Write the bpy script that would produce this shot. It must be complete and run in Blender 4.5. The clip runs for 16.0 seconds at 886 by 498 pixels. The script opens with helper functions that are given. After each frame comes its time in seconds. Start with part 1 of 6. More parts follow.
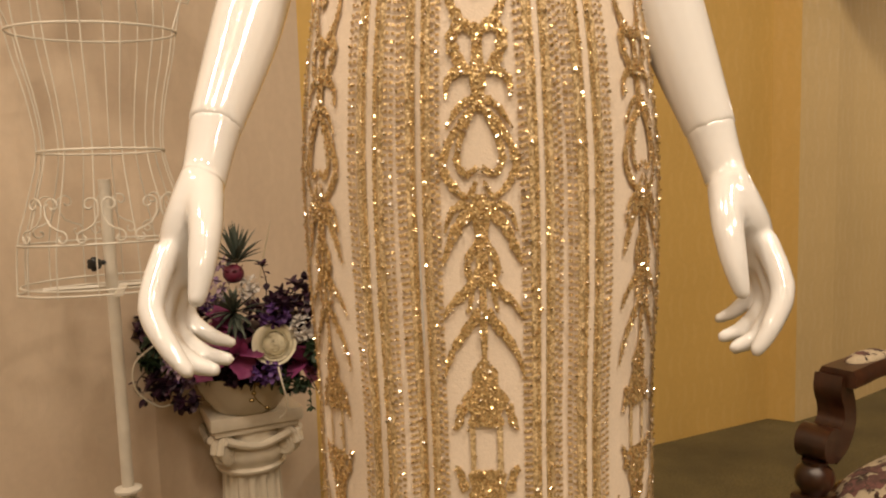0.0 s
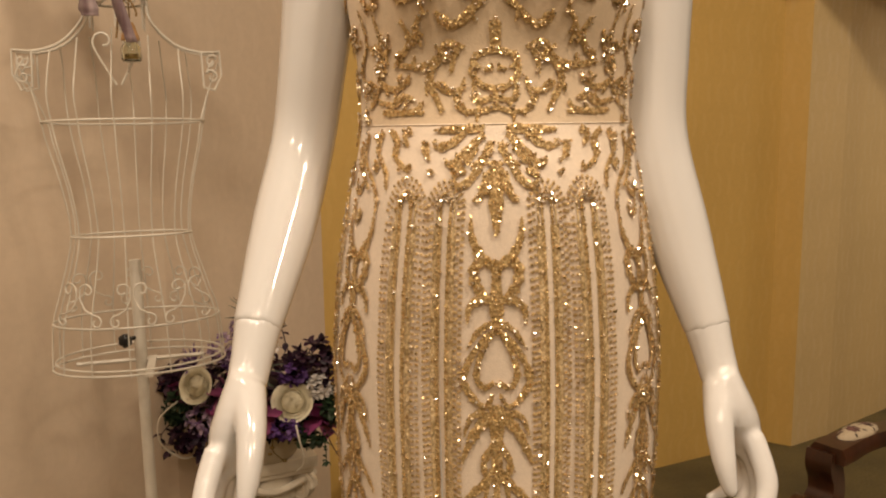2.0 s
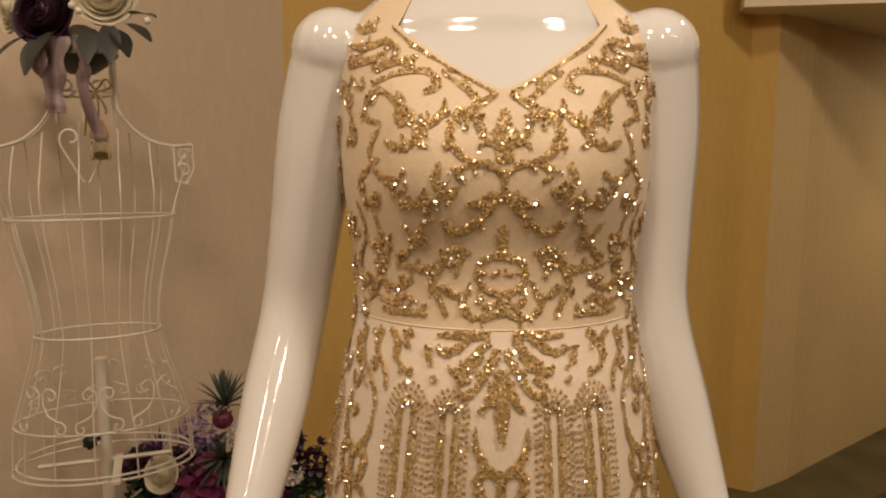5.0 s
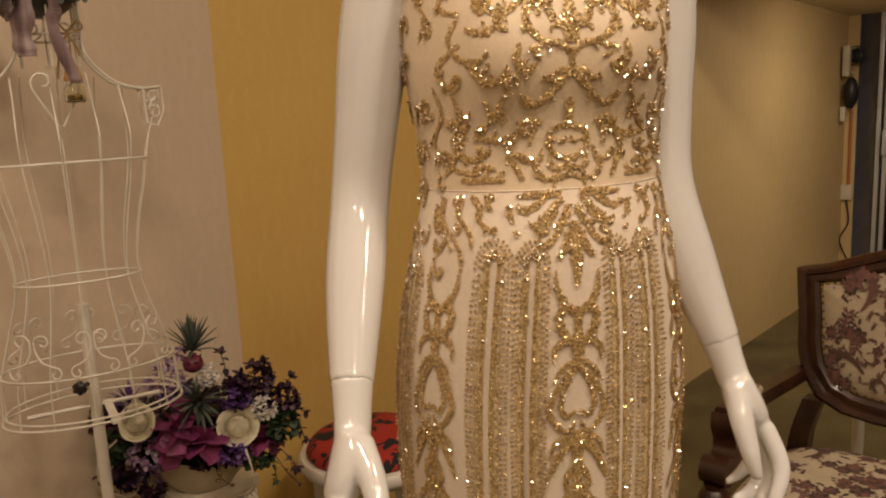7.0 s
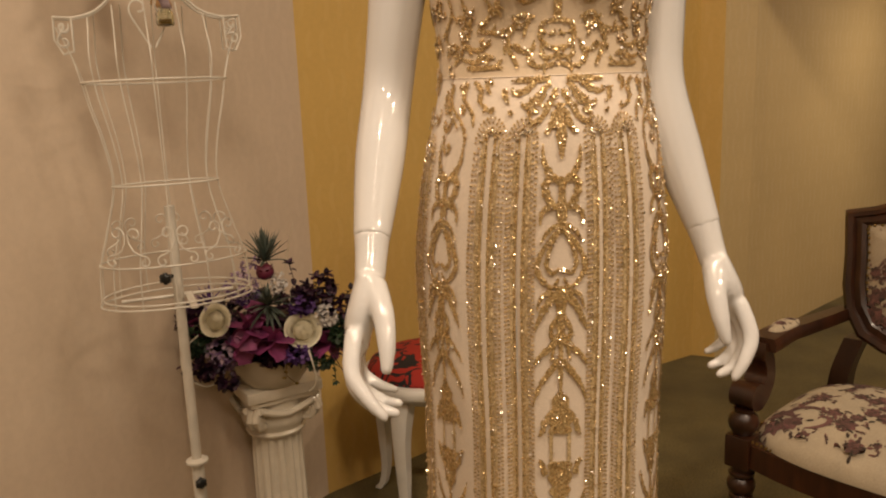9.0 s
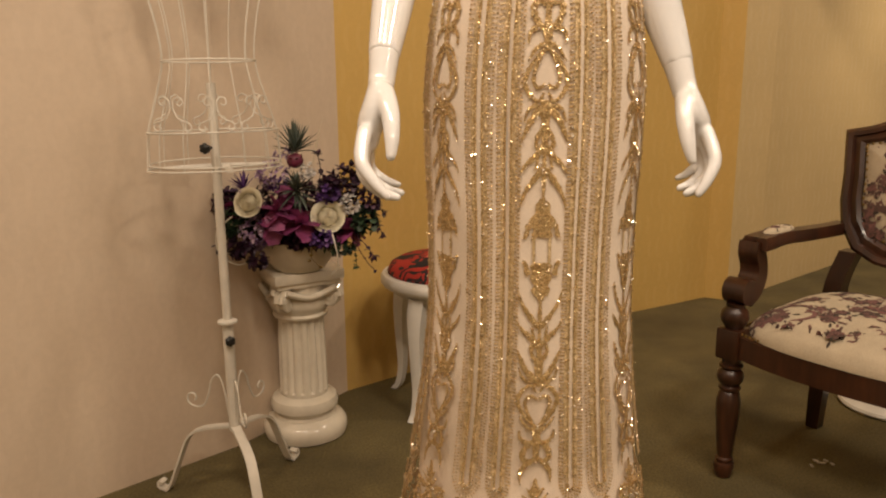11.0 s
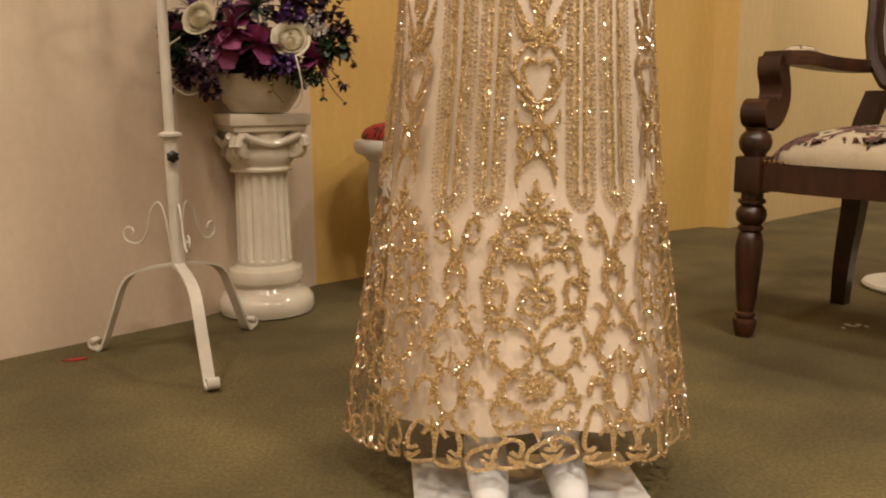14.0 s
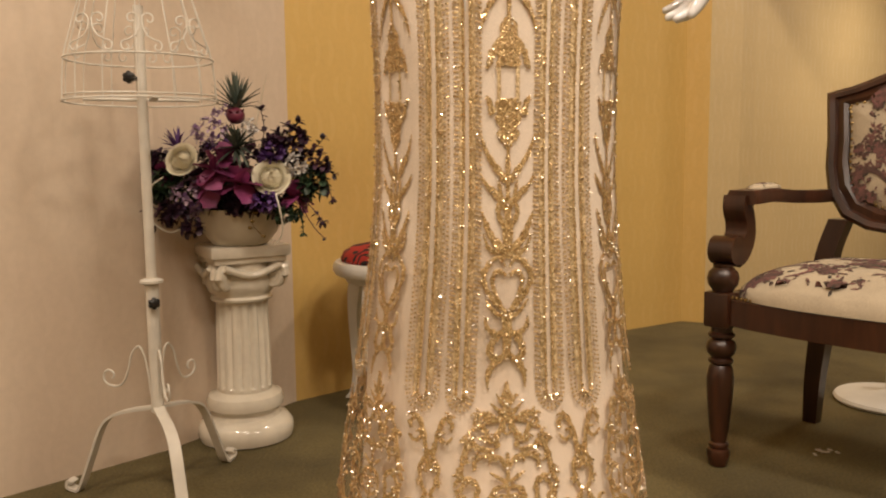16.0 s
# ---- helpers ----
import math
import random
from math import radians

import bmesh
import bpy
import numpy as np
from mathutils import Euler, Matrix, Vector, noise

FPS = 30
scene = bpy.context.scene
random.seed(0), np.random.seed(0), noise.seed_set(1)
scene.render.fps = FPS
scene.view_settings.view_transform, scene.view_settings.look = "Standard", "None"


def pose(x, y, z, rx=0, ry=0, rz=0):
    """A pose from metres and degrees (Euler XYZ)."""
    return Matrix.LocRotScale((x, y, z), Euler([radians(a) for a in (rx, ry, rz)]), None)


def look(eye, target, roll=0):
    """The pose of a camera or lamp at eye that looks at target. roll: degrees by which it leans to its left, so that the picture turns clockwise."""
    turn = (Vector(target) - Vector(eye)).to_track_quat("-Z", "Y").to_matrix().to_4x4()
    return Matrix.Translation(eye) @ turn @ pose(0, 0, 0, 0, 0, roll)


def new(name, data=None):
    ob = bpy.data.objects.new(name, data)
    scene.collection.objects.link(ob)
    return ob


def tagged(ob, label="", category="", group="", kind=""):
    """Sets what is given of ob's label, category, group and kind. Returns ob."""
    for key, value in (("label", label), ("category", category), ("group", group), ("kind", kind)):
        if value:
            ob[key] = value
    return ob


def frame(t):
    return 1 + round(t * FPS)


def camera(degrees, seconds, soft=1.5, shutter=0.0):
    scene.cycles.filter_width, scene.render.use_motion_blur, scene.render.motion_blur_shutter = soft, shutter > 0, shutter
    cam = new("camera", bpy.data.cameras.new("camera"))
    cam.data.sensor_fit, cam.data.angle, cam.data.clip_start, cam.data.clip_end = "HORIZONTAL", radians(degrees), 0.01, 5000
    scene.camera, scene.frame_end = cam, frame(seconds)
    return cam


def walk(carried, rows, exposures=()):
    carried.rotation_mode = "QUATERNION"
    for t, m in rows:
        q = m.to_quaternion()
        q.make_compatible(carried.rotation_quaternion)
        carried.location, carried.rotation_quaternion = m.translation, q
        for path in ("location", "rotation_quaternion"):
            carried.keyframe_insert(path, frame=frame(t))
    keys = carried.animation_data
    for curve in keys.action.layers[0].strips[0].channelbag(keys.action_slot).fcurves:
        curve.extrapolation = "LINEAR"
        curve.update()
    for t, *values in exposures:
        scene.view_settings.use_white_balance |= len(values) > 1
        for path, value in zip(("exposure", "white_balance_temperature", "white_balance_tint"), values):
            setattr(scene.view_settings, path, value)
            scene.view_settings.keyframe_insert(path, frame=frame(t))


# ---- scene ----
cam = camera(57.1, 16.0, 2.1)
PATH = [
    (0, (0.101, -0.226, 1.064), (0.015, 1.758, 0.834), -1.8),
    (0.5, (0.1, -0.227, 1.106), (0.003, 1.753, 0.841), -1.4),
    (1, (0.107, -0.258, 1.156), (0.01, 1.719, 0.868), -1.3),
    (1.5, (0.096, -0.274, 1.216), (-0.015, 1.702, 0.925), -0.7),
    (2, (0.094, -0.27, 1.277), (-0.008, 1.705, 0.975), -0.8),
    (2.5, (0.098, -0.263, 1.334), (0.01, 1.715, 1.05), -0.9),
    (3, (0.086, -0.26, 1.395), (0.006, 1.718, 1.109), -0.6),
    (3.2, (0.087, -0.250, 1.416), (0.010, 1.728, 1.126), -0.8),
    (5.3, (0.036, -0.221, 1.441), (0.056, 1.757, 1.148), -0.2),
    (5.5, (0.002, -0.224, 1.434), (0.044, 1.754, 1.142), -0.7),
    (6, (-0.091, -0.255, 1.435), (0.196, 1.699, 1.116), -1.9),
    (6.5, (-0.146, -0.297, 1.403), (0.251, 1.633, 1.062), -2.4),
    (7, (-0.155, -0.323, 1.37), (0.182, 1.614, 1.003), -2.8),
    (7.5, (-0.131, -0.361, 1.353), (0.13, 1.585, 0.975), -2.1),
    (8, (-0.109, -0.411, 1.338), (0.085, 1.542, 0.952), -2.9),
    (8.5, (-0.1, -0.455, 1.311), (0.049, 1.499, 0.913), -2.3),
    (9, (-0.089, -0.504, 1.284), (0.025, 1.447, 0.862), -2.2),
    (9.2, (-0.089, -0.53, 1.273), (0.04, 1.412, 0.816), -2.1),
    (11.3, (-0.047, -0.724, 1.054), (-0.035, 1.224, 0.6), -0.6),
    (11.5, (-0.04, -0.731, 1.03), (-0.037, 1.213, 0.559), -0.8),
    (12, (-0.028, -0.696, 0.897), (0.01, 1.253, 0.453), -0.4),
    (12.5, (-0.036, -0.607, 0.71), (0.016, 1.366, 0.383), -0.1),
    (13, (-0.052, -0.572, 0.584), (0.049, 1.392, 0.222), 1.2),
    (13.5, (-0.057, -0.549, 0.531), (0.027, 1.417, 0.172), 0.0),
    (14, (-0.049, -0.541, 0.538), (0.024, 1.426, 0.184), -0.4),
    (14.5, (-0.048, -0.535, 0.574), (0.017, 1.438, 0.258), -0.9),
    (15, (-0.039, -0.541, 0.636), (0.039, 1.437, 0.352), -0.5),
    (15.5, (-0.041, -0.547, 0.696), (0.059, 1.436, 0.453), -0.5),
    (16, (-0.035, -0.552, 0.73), (0.082, 1.431, 0.505), -0.6),
]
EXPOSURES = [(0, -0.80, 6500, 12), (2.0, -1.10, 6600, 13), (3.0, -1.2, 6600, 13), (5.5, -1.55, 6650, 14), (7.0, -1.4, 6650, 14), (9.0, -1.2, 6650, 14), (11.5, -0.7, 6250, 13), (12.5, -0.5, 6050, 11), (13.5, -0.54, 6000, 11), (16.0, -0.5, 6050, 12)]
walk(cam, [(t, look(eye, target, roll)) for t, eye, target, roll in PATH], EXPOSURES)

# lamps in the ceiling: x, y, watts
LAMPS = ((-1.15, -0.1, 30), (-0.25, -0.6, 42), (1.0, -0.5, 50), (0.4, -1.8, 46), (-1.1, -1.7, 16), (1.75, 1.25, 44), (1.9, -1.2, 46))

# ---- light ----
world = bpy.data.worlds.new("world")
scene.world = world
world.use_nodes = True
world.node_tree.nodes["Background"].inputs[0].default_value = (0.9, 0.8, 0.65, 1)
world.node_tree.nodes["Background"].inputs[1].default_value = 0.02
CX = 0.104  # the gown's middle
CEIL = 3.0


def disk_lamp(x, y, power, size=0.28, z=CEIL - 0.03, color=(1.0, 0.82, 0.61)):
    lamp = bpy.data.lights.new("downlight_and_fill_light", "AREA")
    lamp.shape, lamp.size, lamp.energy, lamp.color = "DISK", size, power, color
    ob = new("downlight_glow", lamp)
    ob.matrix_world = look((x, y, z), (x + 0.02, y + 0.35, 0))
    return ob


for lx, ly, lp in LAMPS:
    disk_lamp(lx, ly, lp)
# unseen fill lamp under the soffit, added to brighten the tan wall
disk_lamp(2.9, 3.0, 24, z=1.79)


next_room_fill = disk_lamp(5.4, 5.9, 26, 0.8, 2.9, (0.45, 0.55, 1.0))  # unseen blue lamp added to lift the next room

# ---- materials ----
def material(name, color, rough=0.6, metal=0.0, vary=0.12, scale=8.0, fine=0.0, fine_scale=120.0, bump=0.0, bump_scale=200.0,
             coat=0.0, stretch=(1, 1, 1), second=None, sheen=0.0):
    """A surface with colour variation at two scales, roughness variation and fine relief."""
    m = bpy.data.materials.new(name)
    m.use_nodes = True
    n, l = m.node_tree.nodes, m.node_tree.links
    b = n["Principled BSDF"]
    b.inputs["Roughness"].default_value, b.inputs["Metallic"].default_value = rough, metal
    b.inputs["Coat Weight"].default_value = coat
    b.inputs["Sheen Weight"].default_value = sheen
    co = n.new("ShaderNodeTexCoord")
    mp = n.new("ShaderNodeMapping")
    mp.inputs["Scale"].default_value = stretch
    l.new(co.outputs["Object"], mp.inputs[0])
    big = n.new("ShaderNodeTexNoise")
    big.inputs["Scale"].default_value, big.inputs["Detail"].default_value = scale, 5
    l.new(mp.outputs[0], big.inputs["Vector"])
    small = n.new("ShaderNodeTexNoise")
    small.inputs["Scale"].default_value, small.inputs["Detail"].default_value = fine_scale, 3
    l.new(mp.outputs[0], small.inputs["Vector"])
    ramp = n.new("ShaderNodeMix")
    ramp.data_type = "RGBA"
    dark = [c * (1 - vary) for c in color]
    lite = list(second) if second else [min(1, c * (1 + vary)) for c in color]
    ramp.inputs[6].default_value, ramp.inputs[7].default_value = (*dark, 1), (*lite, 1)
    rng = n.new("ShaderNodeMapRange")
    rng.inputs[1].default_value, rng.inputs[2].default_value = 0.3, 0.7
    l.new(big.outputs[0], rng.inputs[0])
    l.new(rng.outputs[0], ramp.inputs[0])
    out = ramp.outputs[2]
    if fine:
        mul = n.new("ShaderNodeMix")
        mul.data_type, mul.blend_type = "RGBA", "MULTIPLY"
        mul.inputs[0].default_value = 1.0
        r2 = n.new("ShaderNodeMapRange")
        r2.inputs[1].default_value, r2.inputs[2].default_value, r2.inputs[3].default_value, r2.inputs[4].default_value = 0.3, 0.7, 1 - fine, 1 + fine
        l.new(small.outputs[0], r2.inputs[0])
        l.new(out, mul.inputs[6])
        l.new(r2.outputs[0], mul.inputs[7])
        out = mul.outputs[2]
    l.new(out, b.inputs["Base Color"])
    if bump:
        nz = n.new("ShaderNodeTexNoise")
        nz.inputs["Scale"].default_value, nz.inputs["Detail"].default_value = bump_scale, 4
        l.new(mp.outputs[0], nz.inputs["Vector"])
        bp = n.new("ShaderNodeBump")
        bp.inputs["Strength"].default_value, bp.inputs["Distance"].default_value = bump, 0.002
        l.new(nz.outputs[0], bp.inputs["Height"])
        l.new(bp.outputs[0], b.inputs["Normal"])
    return m


def wallpaper(name, color, accent):
    """Faint damask paper: rows of pale ovals and leaves pressed into a warm ground, with broad uneven ageing."""
    m = material(name, color, 0.62, vary=0.05, scale=2.2, fine=0.03, fine_scale=60)
    n, l = m.node_tree.nodes, m.node_tree.links
    b = n["Principled BSDF"]
    src = b.inputs["Base Color"].links[0].from_socket
    co = n.new("ShaderNodeTexCoord")
    sep = n.new("ShaderNodeSeparateXYZ")
    l.new(co.outputs["UV"], sep.inputs[0])

    def f(op, a, c=None):
        node = n.new("ShaderNodeMath")
        node.operation = op
        for i, v in enumerate((a, c)):
            if v is None:
                continue
            if isinstance(v, (int, float)):
                node.inputs[i].default_value = v
            else:
                l.new(v, node.inputs[i])
        return node.outputs[0]
    u, v = f("MULTIPLY", sep.outputs[0], 2 * math.pi / 0.13), f("MULTIPLY", sep.outputs[1], 2 * math.pi / 0.22)
    a = f("MULTIPLY", f("SINE", u), f("SINE", v))
    c = f("SINE", f("ADD", f("MULTIPLY", u, 3.0), f("MULTIPLY", f("SINE", v), 2.2)))
    d = f("MULTIPLY", f("ABSOLUTE", a), c)
    pat = f("GREATER_THAN", d, 0.28)
    stripe = f("GREATER_THAN", f("SINE", f("MULTIPLY", u, 24.0)), 0.0)
    fac = f("ADD", f("MULTIPLY", pat, 0.20), f("MULTIPLY", stripe, 0.08))
    mix = n.new("ShaderNodeMix")
    mix.data_type = "RGBA"
    l.new(fac, mix.inputs[0])
    l.new(src, mix.inputs[6])
    mix.inputs[7].default_value = (*accent, 1)
    l.new(mix.outputs[2], b.inputs["Base Color"])
    l.new(f("SUBTRACT", 0.62, f("MULTIPLY", pat, 0.14)), b.inputs["Roughness"])
    return m


def random_tint(m, a, b2):
    """Gives every loose piece of a mesh a colour of its own between a and b2."""
    n, l = m.node_tree.nodes, m.node_tree.links
    geo = n.new("ShaderNodeNewGeometry")
    mix = n.new("ShaderNodeMix")
    mix.data_type = "RGBA"
    mix.inputs[6].default_value, mix.inputs[7].default_value = (*a, 1), (*b2, 1)
    l.new(geo.outputs["Random Per Island"], mix.inputs[0])
    l.new(mix.outputs[2], n["Principled BSDF"].inputs["Base Color"])
    return m


M_BEIGE = wallpaper("beige_wallpaper", (0.60, 0.485, 0.365), (0.66, 0.545, 0.425))
M_YELLOW = wallpaper("yellow_wallpaper", (0.58, 0.38, 0.11), (0.64, 0.45, 0.17))
M_TAN = wallpaper("tan_wallpaper", (0.60, 0.45, 0.22), (0.66, 0.52, 0.29))
M_CEIL = material("ceiling_paint", (0.78, 0.68, 0.52), 0.8, vary=0.04)
M_CARPET = material("olive_carpet", (0.104, 0.080, 0.029), 0.97, vary=0.34, scale=3.4, fine=0.30, fine_scale=150, bump=0.5, bump_scale=700)
M_MANN = material("white_lacquer", (0.73, 0.725, 0.72), 0.10, vary=0.02, coat=1.0)
M_SATIN = material("ivory_satin", (0.81, 0.695, 0.57), 0.42, vary=0.05, scale=14, fine=0.04, fine_scale=300, bump=0.15, bump_scale=500, sheen=0.15)
M_NUDE = material("nude_satin", (0.72, 0.58, 0.415), 0.45, vary=0.05, scale=14, fine=0.04, fine_scale=300, bump=0.15, bump_scale=500, sheen=0.1)
M_IRON = material("white_enamelled_wire", (0.66, 0.62, 0.54), 0.4, vary=0.1, scale=20, bump=0.2, bump_scale=150)
M_KNOB = material("black_plastic", (0.012, 0.012, 0.012), 0.4)
M_GLAZE = material("cream_glazed_ceramic", (0.66, 0.60, 0.49), 0.16, vary=0.08, scale=12, fine=0.03, fine_scale=60, bump=0.25, bump_scale=25, coat=0.4)
M_POT = material("cream_matt_ceramic", (0.56, 0.50, 0.39), 0.5, vary=0.1, scale=14, bump=0.2, bump_scale=60)
M_WOOD = material("dark_mahogany", (0.020, 0.0075, 0.0035), 0.33, vary=0.5, scale=9, fine=0.3, fine_scale=60, stretch=(1, 1, 0.15), bump=0.2, bump_scale=40, coat=0.1, second=(0.060, 0.020, 0.008))
M_STOOL = material("white_painted_wood", (0.70, 0.68, 0.63), 0.32, vary=0.06, scale=15)
M_BRASS = material("aged_brass", (0.28, 0.19, 0.07), 0.35, 0.9, vary=0.3, scale=90)
M_ALU = material("white_aluminium", (0.55, 0.56, 0.58), 0.35, 0.3)
# the next room's gloom is put into this dark blue wall colour
M_GLOOM = material("painted_gloom", (0.05, 0.06, 0.10), 0.8, vary=0.3, scale=3)
M_BLACK = material("black_casing", (0.015, 0.015, 0.017), 0.45)
M_PLASTIC = material("ivory_plastic", (0.6, 0.55, 0.45), 0.4)


# ---- building helpers ----
def smooth(me, angle=None):
    for p in me.polygons:
        p.use_smooth = True
    return me


def as_mesh(name, bm, flat=False):
    bmesh.ops.recalc_face_normals(bm, faces=bm.faces)
    me = bpy.data.meshes.new(name)
    bm.to_mesh(me)
    bm.free()
    if not flat:
        smooth(me)
        me.set_sharp_from_angle(angle=radians(42))
    return me


def thing(name, place, label, category, group="", turn=0.0):
    ob = new(name)
    ob.matrix_world = pose(*place, 0, 0, turn)
    return tagged(ob, label, category, group)


def part(name, bm, mat, parent, label="", flat=False, kind=""):
    """One mesh under a thing or part, built in the thing's own coordinates."""
    me = bm if isinstance(bm, bpy.types.Mesh) else as_mesh(name, bm, flat)
    if mat and not me.materials:
        me.materials.append(mat)
    ob = new(name, me)
    ob.parent = parent
    return tagged(ob, label, "", "", kind)


def structure(name, bm, mat, label, flat=True):
    me = as_mesh(name, bm, flat)
    me.materials.append(mat)
    return tagged(new(name, me), label, "", "", "structure")


def ring_faces(bm, rings, closed=True, caps=True):
    for a, b in zip(rings, rings[1:]):
        n = len(a)
        for i in range(n if closed else n - 1):
            j = (i + 1) % n
            bm.faces.new((a[i], a[j], b[j], b[i]))
    if caps and closed:
        bm.faces.new(rings[0][::-1])
        bm.faces.new(rings[-1])


def lathe(bm, profile, seg=32, at=(0, 0, 0), flutes=0, depth=0.0, band=(0, 0)):
    rings = []
    for r, z in profile:
        ring = []
        for i in range(seg):
            a = 2 * math.pi * i / seg
            q = r
            if flutes and band[0] <= z <= band[1]:
                q -= depth * max(0, math.cos(a * flutes)) ** 0.8
            ring.append(bm.verts.new((at[0] + q * math.cos(a), at[1] + q * math.sin(a), at[2] + z)))
        rings.append(ring)
    ring_faces(bm, rings)
    return bm


def spline(pts, n=8, closed=False):
    """A smooth line of Vectors through pts (any length of vector)."""
    p = [np.array(q, float) for q in pts]
    out = []
    m = len(p)
    for i in range(m if closed else m - 1):
        if closed:
            a, b, c, d = p[i - 1], p[i], p[(i + 1) % m], p[(i + 2) % m]
        else:
            a, b, c, d = p[max(i - 1, 0)], p[i], p[i + 1], p[min(i + 2, m - 1)]
        for k in range(n):
            t = k / n
            out.append(0.5 * (2 * b + (c - a) * t + (2 * a - 5 * b + 4 * c - d) * t * t + (3 * b - 3 * c + d - a) * t ** 3))
    if not closed:
        out.append(p[-1])
    return out


def tube(bm, pts, radius, seg=6, closed=False, caps=True, squash=None):
    """A round bar along pts; radius may be a list, squash (a, b) scales its two axes (axis a lies nearest to world x)."""
    pts = [Vector(p[:3]) for p in pts]
    n = len(pts)
    rad = radius if isinstance(radius, (list, tuple)) else [radius] * n
    up = None
    rings = []
    for i, p in enumerate(pts):
        t = (pts[(i + 1) % n if closed else min(i + 1, n - 1)] - pts[i - 1 if closed or i else 0])
        t = t.normalized() if t.length > 1e-9 else Vector((0, 0, 1))
        if up is None:
            up = Vector((1, 0, 0)) if abs(t.x) < 0.8 else Vector((0, 1, 0))
        a = (up - t * up.dot(t)).normalized()
        up = a
        b = t.cross(a)
        sa, sb = squash[i] if squash and isinstance(squash[0], (list, tuple)) else squash or (1, 1)
        rings.append([bm.verts.new(p + rad[i] * (sa * math.cos(w) * a + sb * math.sin(w) * b)) for w in (2 * math.pi * k / seg for k in range(seg))])
    if closed:
        rings.append(rings[0])
    ring_faces(bm, rings, caps=caps and not closed)
    return bm


def box(bm, at, size, turn=None, bevel=0.0):
    made = bmesh.ops.create_cube(bm, size=1)["verts"]
    m = Matrix.Translation(at) @ (turn or Matrix()) @ Matrix.Diagonal((*size, 1))
    bmesh.ops.transform(bm, matrix=m, verts=made)
    if bevel:
        edges = {e for v in made for e in v.link_edges}
        bmesh.ops.bevel(bm, geom=list(edges), offset=bevel, segments=2, affect="EDGES", profile=0.6)
    return bm


def sphere(bm, at, size, u=12, v=8):
    made = bmesh.ops.create_uvsphere(bm, u_segments=u, v_segments=v, radius=1)["verts"]
    s = size if isinstance(size, (tuple, list)) else (size,) * 3
    bmesh.ops.transform(bm, matrix=Matrix.Translation(at) @ Matrix.Diagonal((*s, 1)), verts=made)
    return bm


def B():
    return bmesh.new()


# ---- the room ----
def wall(name, a, b, z0, z1, mat, label, thick=0.12, back=1):
    """An upright slab whose face runs from a to b; its thickness lies behind (left of a to b)."""
    a, b = Vector((*a, 0)), Vector((*b, 0))
    d = (b - a).normalized()
    nrm = Vector((-d.y, d.x, 0)) * thick * back
    bm = B()
    uv = bm.loops.layers.uv.new("UVMap")
    v = [bm.verts.new(p + Vector((0, 0, z))) for z in (z0, z1) for p in (a, b, b + nrm, a + nrm)]
    for f in ((0, 1, 5, 4), (1, 2, 6, 5), (2, 3, 7, 6), (3, 0, 4, 7), (0, 3, 2, 1), (4, 5, 6, 7)):
        bm.faces.new([v[i] for i in f])
    for f in bm.faces:
        for lp in f.loops:
            lp[uv].uv = ((lp.vert.co - a).dot(d), lp.vert.co.z)
    return structure(name, bm, mat, label)


W0, WK, WC, WB, WY, E1, E2, R0, R1 = (-2.6, -0.38), (-0.615, 1.478), (-0.341, 1.868), (0.52, 2.53), (1.215, 2.908), (1.300, 2.860), (1.490, 2.985), (1.590, 3.075), (3.41, 4.53)
bm = B()
box(bm, (0.5, 1.0, -0.05), (14, 14, 0.1))
structure("floor", bm, M_CARPET, "worn olive green short-pile carpet floor")
wall("wall_west", W0, WK, 0, CEIL, M_BEIGE, "beige damask wallpaper wall behind the wire dress form")
wall("wall_corner", WK, WC, 0, CEIL, M_BEIGE, "beige wallpaper return beside the pedestal")
wall("wall_north", WC, WB, 0, CEIL, M_YELLOW, "golden yellow wallpaper wall")
wall("wall_north_bend", WB, WY, 0, CEIL, M_YELLOW, "golden yellow wallpaper wall behind the gown")
wall("pilaster_side", WY, E1, 0, CEIL, M_YELLOW, "shaded yellow side of the pilaster", 0.1)
wall("pilaster_front", E1, E2, 0, CEIL, M_TAN, "tan wallpaper front of the pilaster", 0.1)
wall("pilaster_return", E2, R0, 0, CEIL, M_TAN, "tan wallpaper return of the pilaster", 0.1)
wall("wall_east", R0, R1, 0, CEIL, M_TAN, "long tan damask wallpaper wall")
# the far end with its glazed door
END = Vector((0.66, -0.75)).normalized()
D0 = Vector(R1)
D1 = D0 + END * 0.19
D2 = D1 + END * 1.6
wall("wall_far", D0, D1, 0, CEIL, M_TAN, "narrow tan wall beside the glazed door")
wall("wall_far_side", D2, D2 + END * 2.5, 0, CEIL, M_TAN, "tan wall past the door")
wall("wall_over_door", D1, D2, 2.1, CEIL, M_TAN, "tan wall over the door")
far = Vector((END.y, -END.x)) * -2.4
wall("dark_room_back", D1 + far, D2 + far, 0, CEIL, M_GLOOM, "next room seen through the glazed door, gloom painted in dark blue")
wall("dark_room_left", D1 + END * 0.0 + Vector((0, 0)), D1 + far, 0, CEIL, M_GLOOM, "side of the next room, gloom painted in dark blue")
wall("dark_room_right", D2 + far, D2, 0, CEIL, M_GLOOM, "side of the next room, gloom painted in dark blue")
